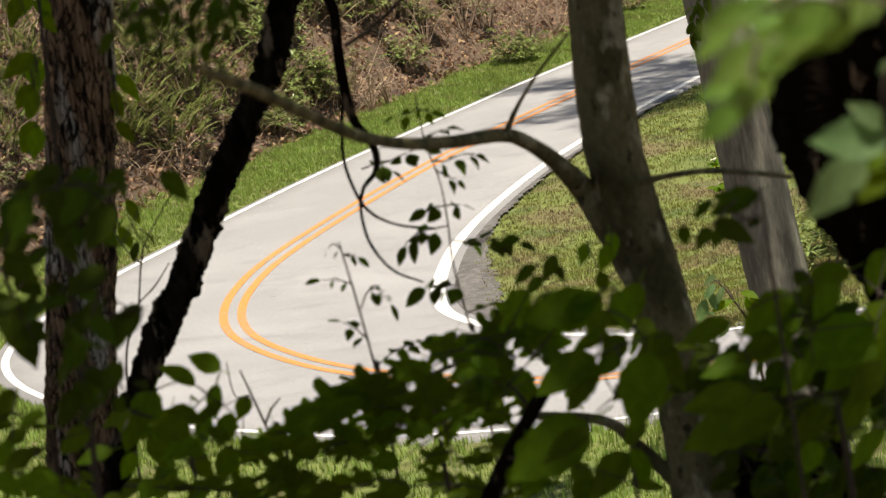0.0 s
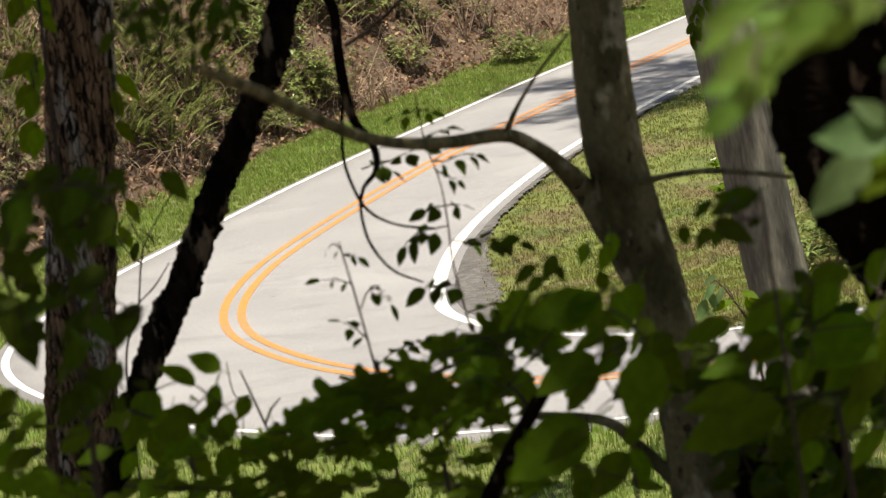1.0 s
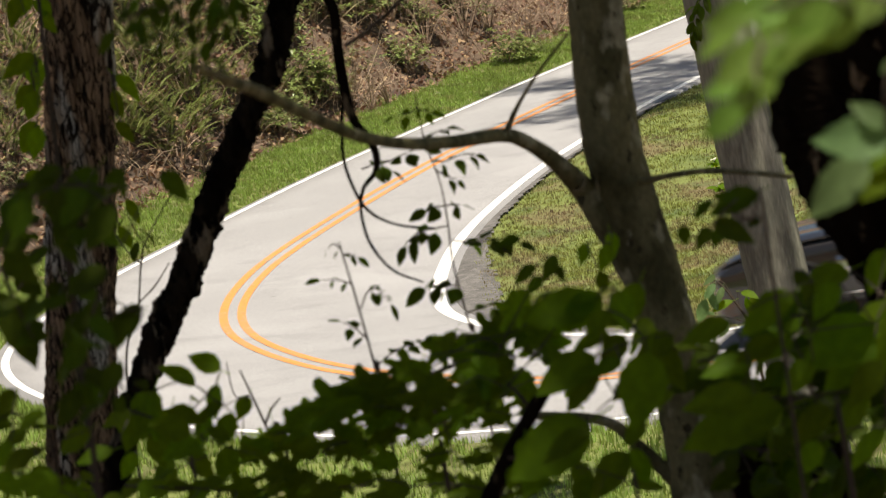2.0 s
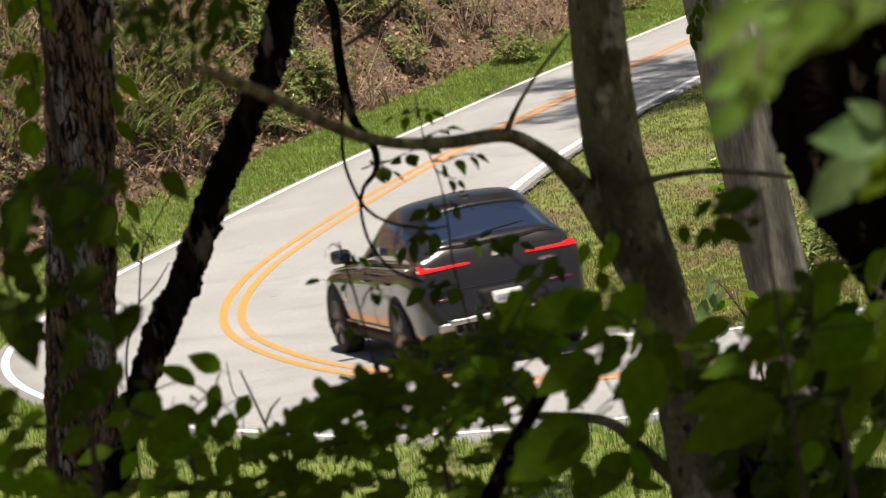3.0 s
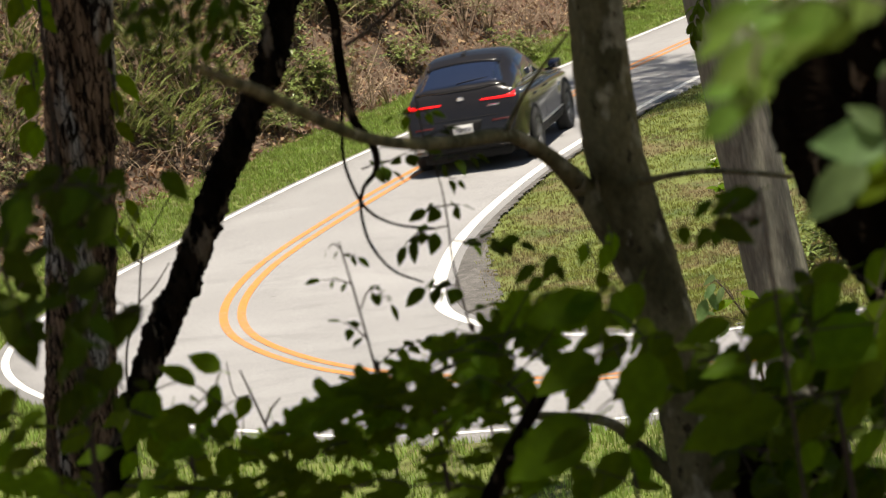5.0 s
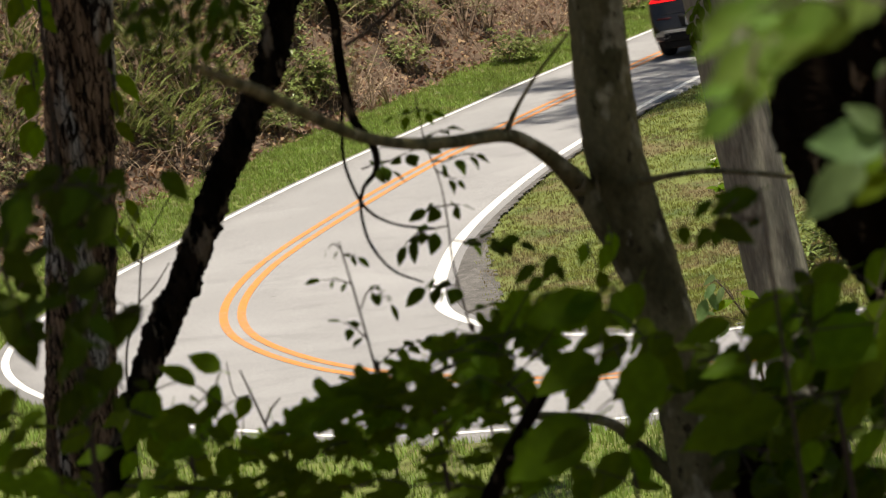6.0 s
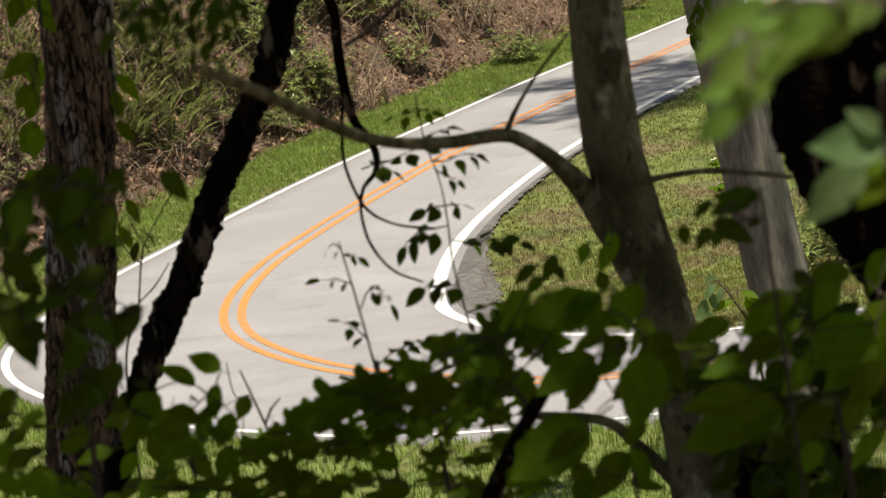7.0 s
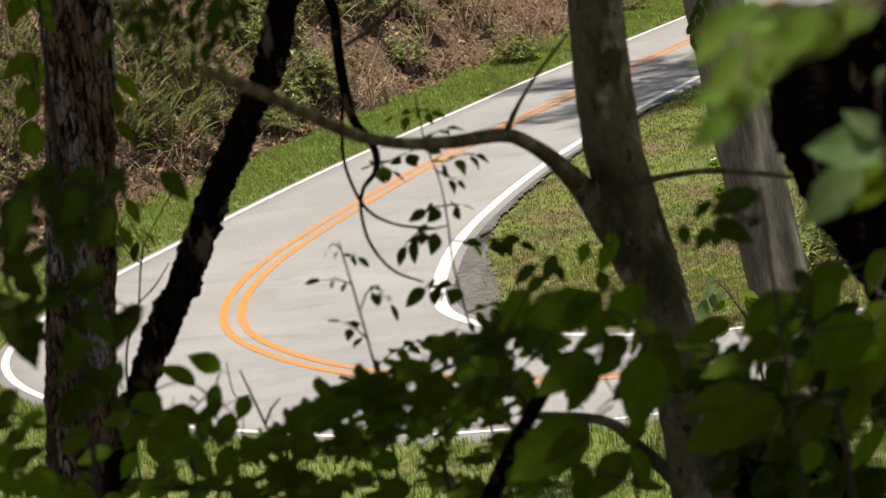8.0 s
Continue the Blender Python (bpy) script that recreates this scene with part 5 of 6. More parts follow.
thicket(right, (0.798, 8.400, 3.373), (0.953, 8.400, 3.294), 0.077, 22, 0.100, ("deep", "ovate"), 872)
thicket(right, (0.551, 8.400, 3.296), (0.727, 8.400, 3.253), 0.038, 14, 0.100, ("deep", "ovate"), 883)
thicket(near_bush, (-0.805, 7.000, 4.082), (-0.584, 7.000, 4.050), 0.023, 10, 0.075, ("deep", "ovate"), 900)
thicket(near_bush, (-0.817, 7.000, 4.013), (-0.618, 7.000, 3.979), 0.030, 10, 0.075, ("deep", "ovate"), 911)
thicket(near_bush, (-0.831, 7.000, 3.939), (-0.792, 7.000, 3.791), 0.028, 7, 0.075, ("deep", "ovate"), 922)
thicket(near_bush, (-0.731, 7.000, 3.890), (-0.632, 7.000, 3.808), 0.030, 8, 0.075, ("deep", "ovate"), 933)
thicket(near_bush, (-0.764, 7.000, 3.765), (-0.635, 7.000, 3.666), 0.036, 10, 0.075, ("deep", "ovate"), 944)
thicket(low, (-0.806, 8.600, 3.463), (-0.539, 8.600, 3.310), 0.058, 18, 0.085, ("green", "ovate"), 950)
thicket(low, (-0.825, 8.600, 3.278), (-0.568, 8.600, 3.220), 0.031, 14, 0.085, ("green", "ovate"), 961)
thicket(low, (-1.105, 8.600, 3.359), (-0.893, 8.600, 3.276), 0.034, 14, 0.085, ("green", "ovate"), 972)
thicket(low, (-1.077, 8.600, 3.516), (-0.997, 8.600, 3.441), 0.026, 5, 0.085, ("green", "ovate"), 983)

# Stump-shaped dark mass added to fill a hollow that lies in shade.
stump = tagged(new("tree_stump"), "dark stump-shaped mass added for shade in the undergrowth", "stump")
part("trunk", ragged(tube([*column((0.785, 9.500, 2.916, 0.1518), (0.783, 9.500, 2.812, 0.1591), 0)[:2], (0.783, 9.500, 2.812, 0.1591), (0.785, 9.500, 2.916, 0.1482), (0.789, 9.500, 2.967, 0.1085), (0.806, 9.500, 3.002, 0.0434)], 40, 14, 0.12, 296), 296, 0.03, 12), SHADED_BARK, stump)
part("shard", tube([(0.679, 9.400, 2.918, 0.0501), (0.679, 9.400, 2.992, 0.0358), (0.683, 9.400, 3.051, 0.0114)], 12, 6, 0.2, 297), SHADED_BARK, stump)
part("shard", tube([(0.877, 9.400, 2.870, 0.0501), (0.904, 9.400, 2.969, 0.0358), (0.918, 9.400, 3.040, 0.0114)], 12, 6, 0.2, 298), SHADED_BARK, stump)

hang = tagged(new("young_tree"), "small dark tree with a few large hanging leaves", "young tree")
stem(hang, (0.497, 7.000, 3.243), (0.611, 7.000, 3.847), 0.006, seed=301)
leafy(hang, (0.585, 7.000, 3.786), [((0.606, 6.999, 3.837), (0.506, 6.985, 3.814)), ((0.550, 6.806, 3.847), (0.506, 6.804, 3.863)), ((0.530, 7.175, 3.821), (0.487, 7.164, 3.793)), ((0.501, 6.849, 3.805), (0.581, 6.852, 3.762)), ((0.538, 7.163, 3.769), (0.516, 7.163, 3.730)), ((0.488, 6.734, 3.810), (0.451, 6.734, 3.774)), ((0.470, 7.268, 3.777), (0.476, 7.272, 3.731)), ((0.612, 7.113, 3.774), (0.581, 7.106, 3.768))], ("deep", "ovate"), 302)
leafy(hang, (0.637, 7.000, 3.636), [((0.667, 7.192, 3.658), (0.697, 7.182, 3.609)), ((0.690, 7.082, 3.641), (0.662, 7.086, 3.602))], ("deep", "ovate"), 304)

sprig(greytree, [(2.157, 26.500, 3.746), (2.066, 26.500, 3.639), (2.007, 26.500, 3.474)], 14, 0.11, ("deep", "narrow"), 309, start=0.05, droop=0.9)

herb = tagged(new("herb"), "sunlit spindly herb with dangling leaves", "plant")
rooted_tubes(herb, [(1.753, 22.000, 1.629), (1.736, 22.000, 1.838), (1.635, 22.000, 2.061), (1.566, 22.000, 2.159)], 0.009, 311)
sprig(herb, [(1.663, 22.000, 2.022), (1.613, 22.000, 2.133), (1.554, 22.000, 2.150), (1.503, 22.000, 2.084)], 6, 0.14, ("pale", "narrow"), 312, start=0.3, droop=0.8)
sprig(herb, [(1.686, 22.000, 1.950), (1.688, 22.000, 2.069), (1.752, 22.000, 2.041)], 5, 0.13, ("green", "narrow"), 313, start=0.3, droop=0.6)
sprig(herb, [(1.708, 22.000, 1.877), (1.547, 22.000, 1.939), (1.390, 22.000, 1.914)], 5, 0.13, ("pale", "narrow"), 314, start=0.3, droop=0.5)


# ---- two sprays close to the camera, stirred by the wind
def stirred(label, much, drift, bob):
    root = tagged(new("leafy_branch"), label, "branch")
    SWAYING.append((root, [(row[0], [much * v for v in row[1]]) for row in (drift, bob)]))
    return root


TIMES = (0.0, 0.5, 1.0, 1.5, 3.0, 3.5, 4.0, 4.5, 6.0, 6.5, 7.0, 7.5, 8.0)
upper = stirred("bright green leafy branch stirred by the wind", 1.28,
                (TIMES, (0.0, 0.0011, 0.0019, 0.0023, 0.0046, 0.0023, 0.0019, 0.0019, -0.0004, -0.0015, -0.0015, -0.0038, -0.0046)),
                (TIMES, (0.0, 0.0015, 0.0023, 0.0004, 0.0015, 0.0, 0.0, 0.0, 0.0004, 0.0004, -0.0011, -0.0023, -0.0030)))
leafy(upper, (0.380, 3.200, 4.298), [((0.415, 3.241, 4.293), (0.353, 3.228, 4.277)), ((0.366, 3.160, 4.293), (0.312, 3.164, 4.275)), ((0.336, 3.133, 4.304), (0.289, 3.131, 4.280)), ((0.352, 3.183, 4.278), (0.309, 3.174, 4.251)), ((0.331, 3.224, 4.273), (0.282, 3.212, 4.274)), ((0.315, 3.125, 4.298), (0.262, 3.119, 4.299)), ((0.291, 3.118, 4.302), (0.242, 3.106, 4.295)), ((0.283, 3.214, 4.286), (0.239, 3.215, 4.266)), ((0.328, 3.273, 4.252), (0.276, 3.262, 4.243)), ((0.296, 3.187, 4.265), (0.249, 3.179, 4.240)), ((0.306, 3.219, 4.242), (0.263, 3.215, 4.217)), ((0.287, 3.284, 4.238), (0.245, 3.279, 4.228)), ((0.263, 3.115, 4.224), (0.225, 3.114, 4.199)), ((0.281, 3.133, 4.230), (0.244, 3.132, 4.209))], ("bright", "ovate"), 330, face=1.0, up=0.4)
leafy(upper, (0.380, 3.200, 4.298), [((0.380, 3.201, 4.285), (0.337, 3.205, 4.254)), ((0.336, 3.211, 4.261), (0.299, 3.209, 4.248))], ("bright", "ovate"), 344, face=1.0, up=0.4)
part("limb", tube([(1.174, 7.900, 4.485, 0.0361), (0.778, 5.000, 4.433, 0.0114), (0.449, 3.200, 4.297, 0.0030), (0.380, 3.200, 4.298, 0.0022), (0.320, 3.200, 4.294, 0.0013)], 8, 8, 0.1, 344), TWIG, upper)
lower = stirred("pale green leaves of a drooping branch in the wind", 1.68,
                (TIMES, (0.0, 0.0023, 0.0027, 0.0023, 0.0004, 0.0015, 0.0015, 0.0004, -0.0019, -0.0019, -0.0019, -0.0038, -0.0038)),
                (TIMES, (0.0, 0.0011, 0.0015, -0.0008, 0.0011, 0.0, -0.0019, -0.0027, -0.0015, -0.0027, -0.0038, -0.0061, -0.0050)))
part("limb", tube([(0.993, 7.900, 3.725, 0.0361), (0.76, 5.600, 3.95, 0.0091), (0.535, 4.200, 4.084, 0.0030), (0.510, 4.200, 4.091, 0.0020)], 8, 6, 0.1, 345), TWIG, lower)
leafy(lower, (0.520, 4.200, 4.091), [((0.514, 4.160, 4.098), (0.430, 4.155, 4.118)), ((0.512, 4.159, 4.114), (0.478, 4.159, 4.150)), ((0.490, 4.203, 4.077), (0.410, 4.185, 4.031)), ((0.529, 4.155, 4.188), (0.513, 4.153, 4.174))], ("pale", "ovate"), 341, face=1.0, up=0.4)
leafy(lower, (0.516, 4.200, 4.069), [((0.523, 4.240, 4.059), (0.476, 4.230, 4.033)), ((0.523, 4.236, 4.079), (0.491, 4.235, 4.065))], ("green", "ovate"), 343, face=1.0, up=0.4)


# ---------------------------------------------------------------- crowns overhead
def crown(parent, clumps, leaves, seed):
    """The crown of a tree: clumps of small leaves on limbs, with gaps between."""
    rng = np.random.RandomState(seed)
    V, F = [], []
    for cx, cy, cz, r in clumps:
        n = int(leaves * r * r)
        d = rng.normal(size=(n, 3))
        d /= np.linalg.norm(d, axis=1)[:, None]
        c = np.array((cx, cy, cz)) + d * (r * rng.uniform(0.35, 1.0, (n, 1))) * np.array((1, 1, 0.55))
        a = rng.normal(size=(n, 3))
        a[:, 2] *= 0.4
        a /= np.linalg.norm(a, axis=1)[:, None]
        b = np.cross(a, rng.normal(size=(n, 3)) * 0.5 + np.array((0, 0, 1.0)))
        b /= np.linalg.norm(b, axis=1)[:, None]
        s = rng.uniform(0.07, 0.12, (n, 1))
        for q in range(n):
            k = len(V)
            V += [c[q] - a[q] * s[q], c[q] - b[q] * s[q] * 0.55, c[q] + a[q] * s[q], c[q] + b[q] * s[q] * 0.55]
            F.append((k, k + 1, k + 2, k + 3))
    ob = new("crown", raw("crown", V, F, LEAF_MASS, smooth=False))
    ob.parent = parent
    ob["kind"] = "stuff"
    return ob


def crown_for(parent, top, reach_, count, leaves, seed, keep_out=()):
    rnd = random.Random(seed)
    clumps = []
    for k in range(count):
        an, rr = k * 2.4, reach_ * math.sqrt((k + 0.5) / count)
        c = (top[0] + rr * math.cos(an), top[1] + rr * math.sin(an), top[2] + rnd.uniform(-0.8, 1.6) - 0.12 * rr)
        r = rnd.uniform(0.9, 1.5)
        blocked = False
        for p, gap in keep_out:
            w = Vector(c) - Vector(p)
            if (w - SUN_DIR * w.dot(SUN_DIR)).length < gap + r:
                blocked = True
        if blocked:
            continue
        clumps.append((*c, r))
        m = Vector(top).lerp(Vector(c), 0.5) + Vector((0, 0, -0.2))
        part("limb", tube([(top[0], top[1], top[2] - 1.5, 0.05), (*m, 0.035), (*c, 0.015)], 6, 4, 0.1, seed + k), TWIG, parent)
    crown(parent, clumps, leaves, seed)


GAP = [((0.291, 3.200, 4.264), 0.3), ((0.471, 4.200, 4.090), 0.3)]
crown_for(oak, (-2.0, 14.0, 9.5), 4.6, 16, 450, 401)
crown_for(leaning, (0.5, 12.2, 7.6), 3.2, 9, 450, 402, GAP)
crown_for(maple, (1.2, 10.0, 9.6), 4.6, 16, 450, 403, GAP)
crown_for(darktree, (1.6, 6.8, 8.4), 4.4, 15, 450, 404, GAP)
# second, unseen crown, added to shade the bush close to the camera
crown_for(darktree, (-0.6, 4.6, 9.4), 3.6, 10, 400, 406, GAP)
crown_for(greytree, (2.6, 25.0, 12.5), 4.2, 12, 330, 405)


# unseen woodland, added round and behind the camera to darken the foreground
wood = tagged(new("woodland"), "unseen green woodland added to keep light off the foreground", "woodland")
rnd_ = random.Random(77)
screen = []
for k in range(90):
    if k < 50:
        x_, y_ = rnd_.uniform(-14, 14), rnd_.uniform(-12, -4)
    else:
        x_, y_ = (1 if k % 2 else -1) * rnd_.uniform(7.5, 12), rnd_.uniform(-4, 20)
    screen.append((x_, y_, float(height(x_, y_)) + rnd_.uniform(0.5, 9), rnd_.uniform(1.3, 2.0)))
    if k % 9 == 0:
        zf = float(height(x_, y_))
        part("trunk", tube([(x_, y_, zf - 0.2, 0.2), (x_ + 0.1, y_, zf + 4, 0.15), (x_ + 0.2, y_ + 0.1, zf + 9, 0.08)], 10, 4, 0.06, k), SHADED_BARK, wood)
crown(wood, screen, 130, 78)


# ---------------------------------------------------------------- ground cover
def scatter(n, s_range, d_range, keep, seed):
    """Places beside the road, by distance along it and to its left."""
    rng = np.random.RandomState(seed)
    s, d = rng.uniform(*s_range, n), rng.uniform(*d_range, n)
    x = np.interp(s, ALONG, CENTRE_LINE[:, 0]) + d * np.interp(s, ALONG, NORMAL[:, 0])
    y = np.interp(s, ALONG, CENTRE_LINE[:, 1]) + d * np.interp(s, ALONG, NORMAL[:, 1])
    k = keep(x, y, s, d, rng)
    return x[k], y[k], rng


def grass(label, spots, h, material, blades=5, lean=0.5):
    x, y, rng = spots
    z = height(x, y)
    n = len(x) * blades
    px, py, pz = np.repeat(x, blades), np.repeat(y, blades), np.repeat(z, blades)
    a = rng.uniform(0, 2 * np.pi, n)
    px, py = px + rng.normal(0, 0.03, n), py + rng.normal(0, 0.03, n)
    hh = rng.uniform(0.5, 1.2, n) * np.repeat(rng.uniform(0.6, 1.2, len(x)), blades) * h
    w = 0.006 + 0.05 * hh
    tx, ty = px + np.cos(a) * hh * lean * rng.uniform(0.1, 1.2, n), py + np.sin(a) * hh * lean * rng.uniform(0.1, 1.2, n)
    V = np.empty((n * 3, 3))
    V[0::3] = np.stack([px - np.sin(a) * w, py + np.cos(a) * w, pz - 0.01], 1)
    V[1::3] = np.stack([px + np.sin(a) * w, py - np.cos(a) * w, pz - 0.01], 1)
    V[2::3] = np.stack([tx, ty, pz + hh], 1)
    me = raw("grass", V, np.arange(n * 3).reshape(n, 3), material, smooth=False)
    return tagged(new("grass", me), label, "grass", kind="stuff")


grass("fresh green grass along the road's edge", scatter(52000, (S0 - 7, S0 + 42), (1.8, 5.0), lambda x, y, s, d, r: (d - outer_width(s) > 0.16) & (d - outer_width(s) < 1.75 + 0.35 * ripple(2 * x, 2 * y) + r.uniform(-0.3, 0.3, len(x))), 11), 0.065, GRASS, 5)
grass("short sunlit grass inside the bend", scatter(80000, (S0 - 16, S0 + 36), (-11, -2.3), lambda x, y, s, d, r: (-d - inner_width(s) > 0.27 + 0.42 * bump_at(s, -1.0, 4.0) + r.uniform(-0.2, 0.2, len(x))) & (road_frame(x, y)[1] < -2.3) & (x < 10) & (ripple(1.3 * x, 0.8 * y) + r.uniform(-0.5, 0.5, len(x)) > -0.55), 12), 0.05, DRYGRASS, 5)
grass("uneven grass on the near roadside", scatter(26000, (S0 - 24, S0 - 3), (2.4, 9), lambda x, y, s, d, r: (d - outer_width(s) > 0.16), 13), 0.10, GRASS, 4)


def fallen(label, n, seed):
    """Dead leaves and bits of bark lying on the bank."""
    x, y, rng = scatter(n, (S0 - 5, S0 + 46), (3.4, 11.5), lambda x, y, s, d, r: d - outer_width(s) > 1.5 + r.uniform(0, 0.6, len(x)), seed)
    z = height(x, y) + 0.02
    m = len(x)
    a = rng.normal(size=(m, 3))
    b = np.cross(a, rng.normal(size=(m, 3)))
    a /= np.linalg.norm(a, axis=1)[:, None]
    b /= np.linalg.norm(b, axis=1)[:, None]
    sz = rng.uniform(0.03, 0.075, (m, 1))
    c = np.stack([x, y, z + rng.uniform(0, 0.05, m)], 1)
    V = np.empty((m * 4, 3))
    V[0::4], V[1::4], V[2::4], V[3::4] = c - a * sz, c - b * sz * 0.5, c + a * sz, c + b * sz * 0.5
    return tagged(new("fallen_leaves", raw("fallen_leaves", V, np.arange(m * 4).reshape(m, 4), DEADLEAF, smooth=False)), label, "leaf litter", kind="stuff")


fallen("brown fallen leaves covering the bank", 60000, 21)


def brushwood(label, n, seed):
    """Thin dead sticks that stand and lie on the bank."""
    x, y, rng = scatter(n * 3, (S0 - 2, S0 + 46), (3.7, 11), lambda x, y, s, d, r: (d - outer_width(s) > 1.8) & (ripple(1.1 * x + 2, 1.1 * y) + r.uniform(-0.4, 0.4, len(x)) > 0.0), seed)
    x, y = x[:n], y[:n]
    V, F = [], []
    zs = height(x, y)
    for i in range(len(x)):
        p = Vector((x[i], y[i], float(zs[i]) - 0.03))
        up = rng.uniform(0.15, 1.0)
        w = Vector((rng.normal(), rng.normal() * 0.7, up * 1.4)).normalized()
        L, r = rng.uniform(0.3, 1.3), rng.uniform(0.004, 0.011)
        bend = Vector((rng.normal(), rng.normal(), rng.normal())) * 0.12 * L
        u = w.cross(Vector((0.3, 0.9, 0.2))).normalized()
        v = w.cross(u)
        k = len(V)
        for t, rr in ((0, r), (0.5, r * 0.75), (1, r * 0.25)):
            c = p + w * L * t + bend * (t * (1 - t) * 4)
            for q in range(3):
                an = q * 2.094
                V.append(c + (u * math.cos(an) + v * math.sin(an)) * rr)
        for lv in (0, 3):
            for q in range(3):
                F.append((k + lv + q, k + lv + (q + 1) % 3, k + lv + 3 + (q + 1) % 3, k + lv + 3 + q))
    return tagged(new("brushwood", raw("brushwood", V, F, STICK)), label, "brushwood", kind="stuff")


brushwood("tangled dead grey sticks and canes on the bank", 5000, 31)


def blade_leaf(V, F, at, way, up, L, W):
    """A bent leaf of two quads."""
    side = way.cross(up)
    side = side.normalized() * W if side.length > 1e-4 else Vector((W, 0, 0))
    mid = at + way * L * 0.5 + up * L * 0.06
    tip = at + way * L - up * L * 0.10
    k = len(V)
    V += [at, mid - side, mid + side, tip]
    F += [(k, k + 2, k + 1), (k + 1, k + 2, k + 3)]


def shrub_base(kind, seed, material):
    """A shrub one metre high: stems and a broken dome of foliage."""
    rnd = random.Random(seed)
    root = tagged(new("roadside_shrub"), {"whorled": "leathery-leaved evergreen shrub on the bank", "ferny": "feathery yellow-green undergrowth on the bank", "sparse": "thin straggling olive shrub among dead sticks"}[kind], "shrub", "shrubs on the bank")
    V, F = [], []
    count = {"whorled": 80, "ferny": 90, "sparse": 30}[kind]
    tips = []
    for k in range(count):
        an, el = rnd.uniform(0, 6.283), math.asin(rnd.uniform(0.02, 1))
        r = rnd.uniform(0.55, 1.0) * (1 + 0.3 * math.sin(3 * an + seed))
        c = Vector((math.cos(an) * math.cos(el) * 0.62 * r, math.sin(an) * math.cos(el) * 0.62 * r, 0.08 + 0.85 * math.sin(el) * r))
        tips.append(c)
        out = Vector((c.x, c.y, 0.5 * c.z + 0.15)).normalized()
        if kind == "ferny":
            L = rnd.uniform(0.22, 0.4)
            way = (out + Vector((rnd.uniform(-0.5, 0.5), rnd.uniform(-0.5, 0.5), rnd.uniform(-0.1, 0.5)))).normalized()
            side = way.cross(Vector((0, 0, 1))).normalized()
            for j in range(12):
                t = j / 12
                p = c + way * L * t - Vector((0, 0, 0.25 * L * t * t))
                for sd in (-1, 1):
                    blade_leaf(V, F, p, (side * sd + way * 0.5).normalized(), Vector((0, 0, 1)), 0.11 * (1 - 0.7 * t), 0.017)
        else:
            for j in range(8):
                b = 6.283 * j / 8 + rnd.uniform(-0.3, 0.3)
                way = (Vector((math.cos(b), math.sin(b), rnd.uniform(-0.7, 0.25))) + out * 0.5).normalized()
                blade_leaf(V, F, c, way, Vector((0, 0, 1)), rnd.uniform(0.14, 0.22), rnd.uniform(0.020, 0.032))
    me = raw("foliage", V, F, material, smooth=False)
    fol = new("foliage", me)
    fol.parent = root
    for k in range(6):
        t = tips[rnd.randrange(len(tips))]
        part("stem", tube([(0.05 * math.cos(k), 0.05 * math.sin(k), -0.15, 0.014), (t.x * 0.4, t.y * 0.4, t.z * 0.55, 0.010), (t.x, t.y, t.z, 0.004)], 5, 4, 0.1, seed + k), STICK, root)
    return root


def plant_shrubs(kind, material, spots, seed):
    rnd = random.Random(seed)
    bases = [shrub_base(kind, seed + 7 * k, material) for k in range(3)]
    used = set()
    for k, (x, y, size) in enumerate(spots):
        m = Matrix.Translation((x, y, float(height(x, y)) - 0.03)) @ Matrix.Rotation(rnd.uniform(0, 6.28), 4, "Z")
        b = bases[k % 3]
        size *= 1.3
        b.scale = (size * rnd.uniform(0.9, 1.2), size * rnd.uniform(0.9, 1.2), size)
        if k < 3:
            used.add(k)
            b.matrix_basis = m @ Matrix.Diagonal((*b.scale, 1))
            continue
        ob = copy_thing(b, m)


plant_shrubs("whorled", RHODO, [(-1.82, 65.70, 1.00), (-1.57, 66.35, 0.80), (-2.04, 66.25, 0.90), (-0.09, 70.25, 0.60), (0.13, 72.65, 0.70), (-0.29, 72.90, 0.80), (1.84, 72.00, 0.60), (2.14, 72.40, 0.50), (-2.42, 63.35, 0.50), (-2.25, 64.50, 0.50), (0.93, 74.90, 0.50), (-0.85, 71.20, 0.70), (-2.98, 66.30, 0.80),
                                (-2.46, 68.40, 0.90), (4.83, 80.20, 0.50), (-1.68, 70.10, 0.80), (4.36, 42.65, 0.70), (4.82, 44.60, 0.80)], 51)
plant_shrubs("ferny", FERNY, [(-4.13, 60.50, 1.00), (-4.54, 60.20, 1.00), (-3.68, 61.60, 1.00), (-3.96, 59.70, 0.80), (-4.45, 61.60, 0.90), (-4.74, 63.25, 0.90), (-4.14, 62.95, 0.90), (-3.53, 63.35, 0.90), (-6.26, 57.25, 0.80), (-6.04, 59.25, 0.80), (-6.45, 60.80, 0.80), (-4.70, 59.00, 0.80), (-3.11, 63.55, 0.70), (-3.85, 65.15, 0.80), (-6.26, 55.95, 0.70)], 61)
plant_shrubs("sparse", DRYGREEN, [(-2.85, 62.60, 0.70), (-0.98, 68.70, 0.50), (1.22, 74.60, 0.50), (-3.23, 66.75, 0.90), (-4.39, 65.40, 0.90), (2.59, 73.75, 0.40), (5.37, 81.55, 0.50), (-6.02, 55.35, 0.60), (-4.65, 64.75, 0.80), (-2.31, 67.70, 0.80), (0.53, 74.85, 0.50)], 71)

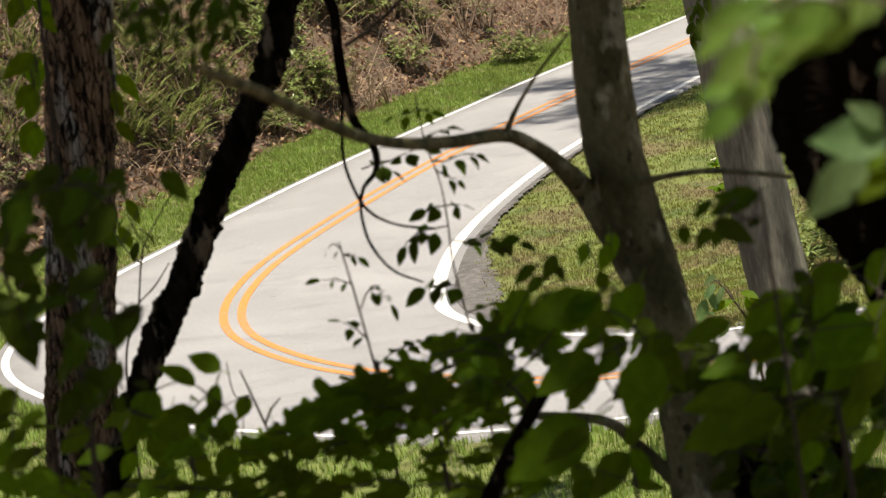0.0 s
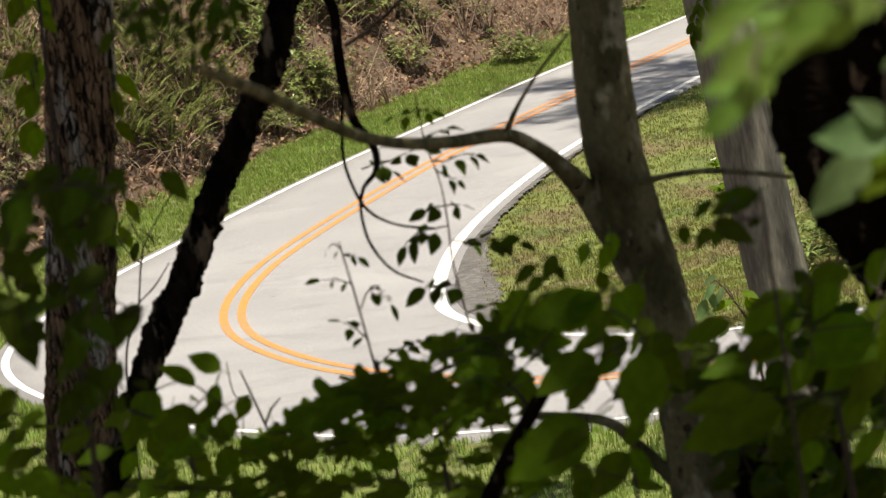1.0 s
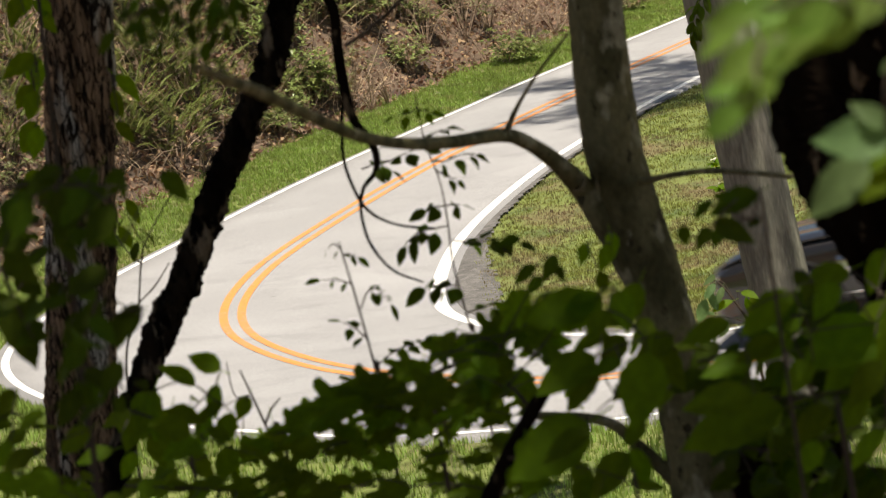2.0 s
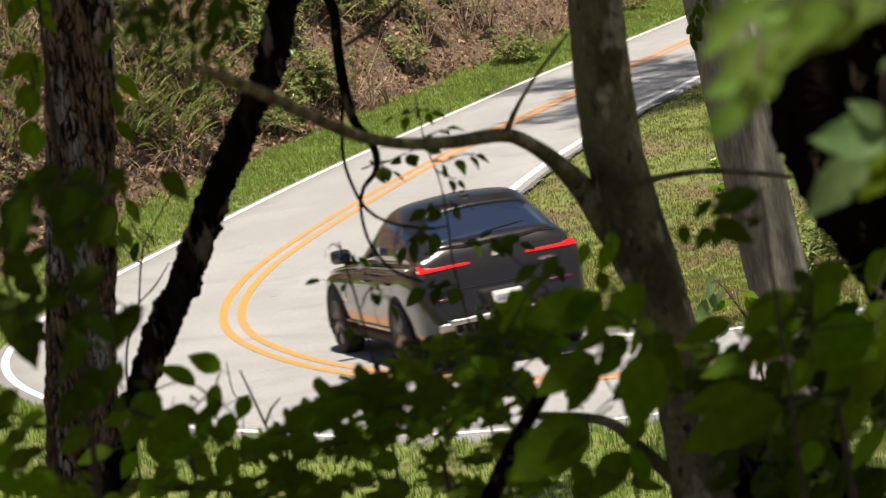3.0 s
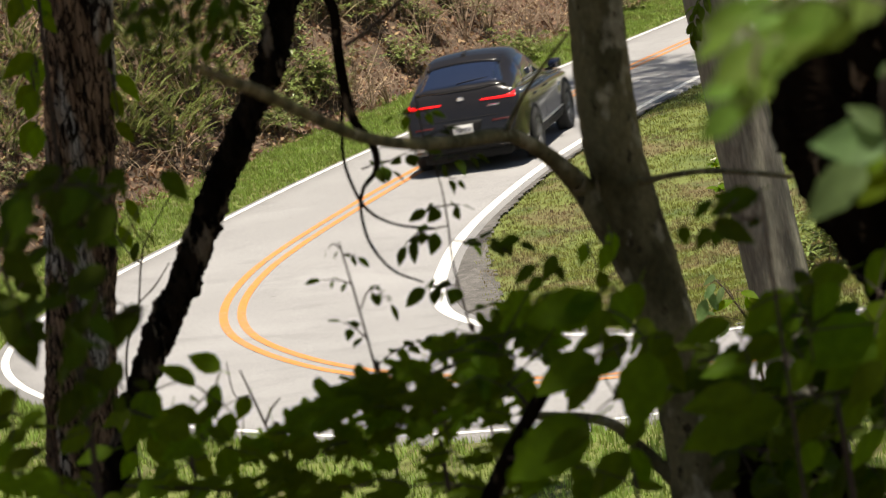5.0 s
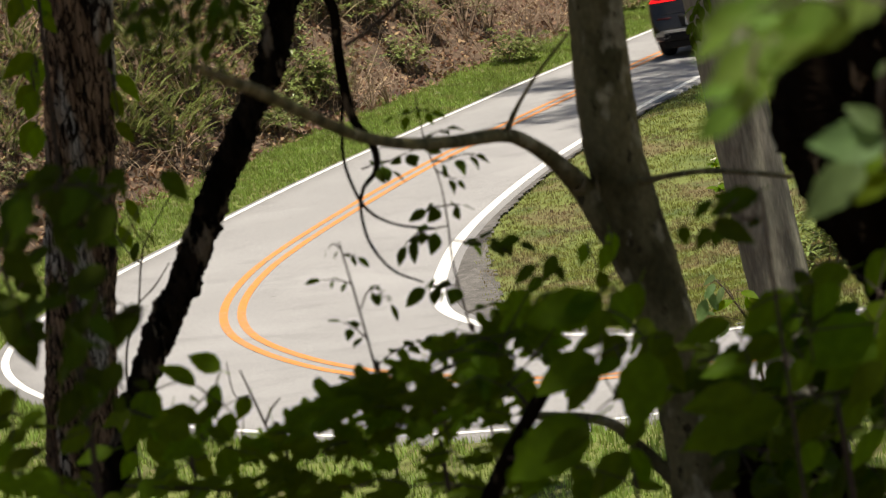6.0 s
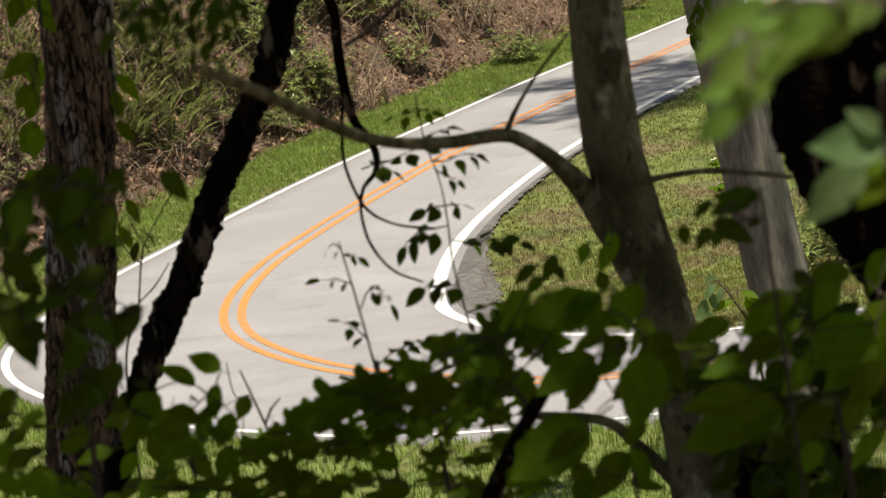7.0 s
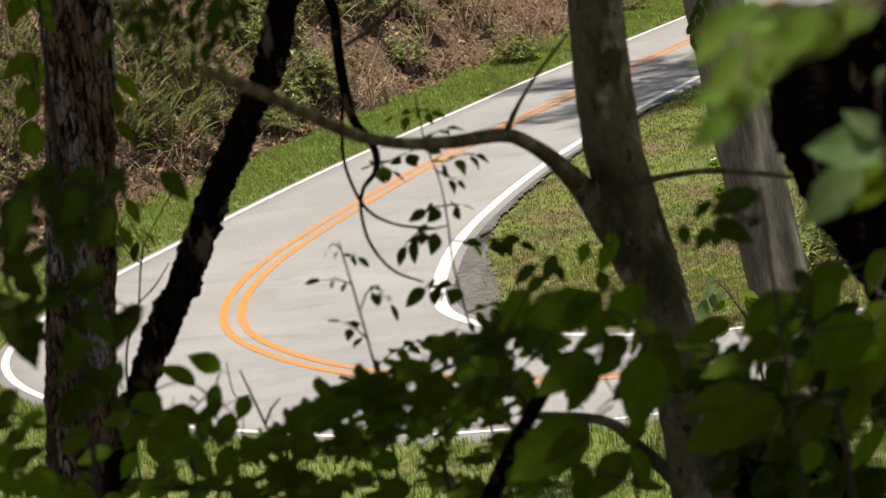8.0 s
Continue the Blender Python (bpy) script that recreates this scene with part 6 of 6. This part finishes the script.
def dead_bush(x, y, h, seed):
    """A leafless bush: canes that fan out from one root and fork."""
    rnd = random.Random(seed)
    root = tagged(new("dead_bush"), "leafless grey-brown bush of thin canes", "bush", "dead bushes on the bank")
    z = float(height(x, y))
    for k in range(11):
        an, sp = rnd.uniform(0, 6.28), rnd.uniform(0.1, 0.8)
        tip = Vector((x + math.cos(an) * sp * h, y + math.sin(an) * sp * h, z + h * rnd.uniform(0.5, 1.1)))
        mid = Vector((x, y, z)).lerp(tip, 0.5) + Vector((rnd.uniform(-0.1, 0.1), rnd.uniform(-0.1, 0.1), 0.12 * h))
        part("cane", tube([(x, y, z - 0.05, 0.012), (*mid, 0.009), (*tip, 0.004)], 5, 4, 0.1, seed + k), STICK, root)
        e = mid + Vector((rnd.uniform(-0.4, 0.4), rnd.uniform(-0.4, 0.4), rnd.uniform(0.0, 0.4))) * h
        part("cane", tube([(*mid, 0.007), (*mid.lerp(e, 0.6), 0.006), (*e, 0.003)], 5, 3, 0.1, seed + k + 50), STICK, root)
    return root


for k, (x_, y_, h_) in enumerate([(0.34, 71.90, 1.00), (1.14, 73.35, 1.10), (1.65, 74.80, 1.00), (2.42, 74.80, 0.90), (-0.83, 66.25, 0.80), (-0.52, 66.90, 0.70), (-1.18, 66.35, 0.80), (-0.23, 72.05, 1.00), (3.03, 76.50, 0.90), (-3.87, 62.50, 0.90)]):
    dead_bush(x_, y_, h_, 900 + 13 * k)

WHITE_PETAL = mat("white_petal", (0.8, 0.78, 0.7), 0.6, grain=30, trans=0.3)
PETAL = leaf_mesh("petal", "round", WHITE_PETAL, 5)


def blossom(label, x, y, tall, size, leaves):
    """A small flowering plant: a stalk, a ring of petals and narrow leaves along the stalk."""
    root = tagged(new("white_blossom"), label, "flower")
    z = float(height(x, y))
    part("stalk", tube([(x, y, z - 0.05, 0.008), (x + 0.02, y, z + 0.6 * tall, 0.006), (x, y, z + tall, 0.004)], 5, 4, 0.1, 3), TWIG, root)
    for k in range(7):
        ob = new("petal", PETAL)
        ob.parent = root
        ob.matrix_basis = Matrix.Translation((x, y, z + tall)) @ Matrix.Rotation(k * 0.9, 4, "Z") @ Matrix.Rotation(0.4 + 0.1 * k, 4, "X") @ Matrix.Diagonal((size, size, size, 1))
    rnd = random.Random(int(100 * x))
    for k in range(leaves):
        an = k * 2.4
        put_leaf(root, Vector((x, y, z + tall * rnd.uniform(0.05, 0.95))), Vector((math.cos(an), math.sin(an), rnd.uniform(-0.4, 0.5))), Vector((0, -0.5, 1)), rnd.uniform(0.12, 0.2), ("green", "narrow"), rnd)


blossom("small cluster of white blossom on the bank", -4.24, 62.80, 0.45, 0.13, 0)
blossom("leafy weed with one white flower in the grass", 4.03, 52.98, 0.16, 0.06, 14)
blossom("low leafy weed with a pale flower by the trunk", 3.94, 51.48, 0.10, 0.02, 12)

# a roadside tree inside the bend shades the far end of the road
wayside = tagged(new("tree"), "tall roadside tree shading the far end of the road", "tree")
zf = float(height(9.2, 61.0))
part("trunk", tube([(9.2, 61.0, zf - 0.2, 0.26), (9.1, 61.0, zf + 0.4, 0.2), (8.9, 61.2, zf + 4, 0.17), (8.2, 61.0, zf + 12.0, 0.14), (7.0, 60.2, zf + 22.0, 0.07)], 20, 10, 0.06, 81), GREY_WOOD, wayside)
crown_for(wayside, (6.4, 57.6, 24.0), 2.4, 9, 230, 82)
crown_for(wayside, (7.2, 62.6, 24.5), 2.8, 11, 260, 83)


# ---------------------------------------------------------------- movement
def car_pose(x, y, yaw, lean=0.0):
    """The car with its rear axle at (x, y), its wheels on the road, its body leaning outwards by so many degrees."""
    f2 = Vector((-math.sin(yaw), math.cos(yaw)))
    r2 = Vector((f2.y, -f2.x))
    q = []
    for a, b in ((-0.8, 0), (0.8, 0), (-0.8, 2.864), (0.8, 2.864)):
        w = Vector((x, y)) + r2 * a + f2 * b
        q.append(Vector((w.x, w.y, float(land(w.x, w.y)))))
    f = (q[2] + q[3] - q[0] - q[1]).normalized()
    r = q[1] + q[3] - q[0] - q[2]
    n = r.cross(f).normalized()
    r = f.cross(n)
    o = (q[0] + q[1] + q[2] + q[3]) / 4 - f * 1.432
    return Matrix(((r.x, f.x, n.x, o.x), (r.y, f.y, n.y, o.y), (r.z, f.z, n.z, o.z), (0, 0, 0, 1))) @ Matrix.Rotation(-radians(lean), 4, "Y")


DRIVE = [(0.0, 22.6, 29.1, 1.06), (1.0, 14.4, 33.9, 1.15), (1.7, 8.6, 35.6, 1.32), (2.3, 4.0, 36.3, 1.05), (2.55, 2.2, 36.75, 0.62), (2.8, 1.04, 37.8, 0.285), (3.0, 0.34, 38.85, 0.25), (3.5, -0.80, 43.5, 0.134),
         (4.0, -1.16, 48.4, -0.03), (4.5, -0.56, 52.45, -0.178), (4.7, -0.12, 54.1, -0.20), (5.8, 4.58, 67.0, -0.325), (6.0, 5.62, 69.4, -0.365), (7.0, 10.5, 81.6, -0.42), (8.0, 16.2, 92.6, -0.5)]


LEAN = ((0.0, 2.5, 3.0, 3.5, 4.0, 4.5, 5.8, 8.0), (0.0, 0.5, 2.0, 2.8, 2.8, 2.2, 0.0, 0.0))


def motions():
    walk(the_car, [(t, car_pose(x, y, yaw, float(np.interp(t, *LEAN)))) for t, x, y, yaw in DRIVE])
    ts = [d[0] for d in DRIVE]
    run = np.concatenate([[0], np.cumsum([math.hypot(b[1] - a[1], b[2] - a[2]) for a, b in zip(DRIVE, DRIVE[1:])])])
    for hub in WHEELS:
        at = hub.location.copy()
        rows = [(k / 30, Matrix.Translation(at - Vector((0, 0, at.x * math.tan(radians(float(np.interp(k / 30, *LEAN))))))) @ Matrix.Rotation(-float(np.interp(k / 30, ts, run)) / 0.362, 4, "X")) for k in range(241)]
        walk(hub, rows)
    for spray, swing in SWAYING:
        base = spray.matrix_basis.copy()
        rows = []
        for k in range(17):
            t = k * 0.5
            drift, bob = np.interp(t, *swing[0]), np.interp(t, *swing[1])
            rows.append((t, Matrix.Translation((float(drift), 0, float(bob))) @ base))
        walk(spray, rows)


motions()
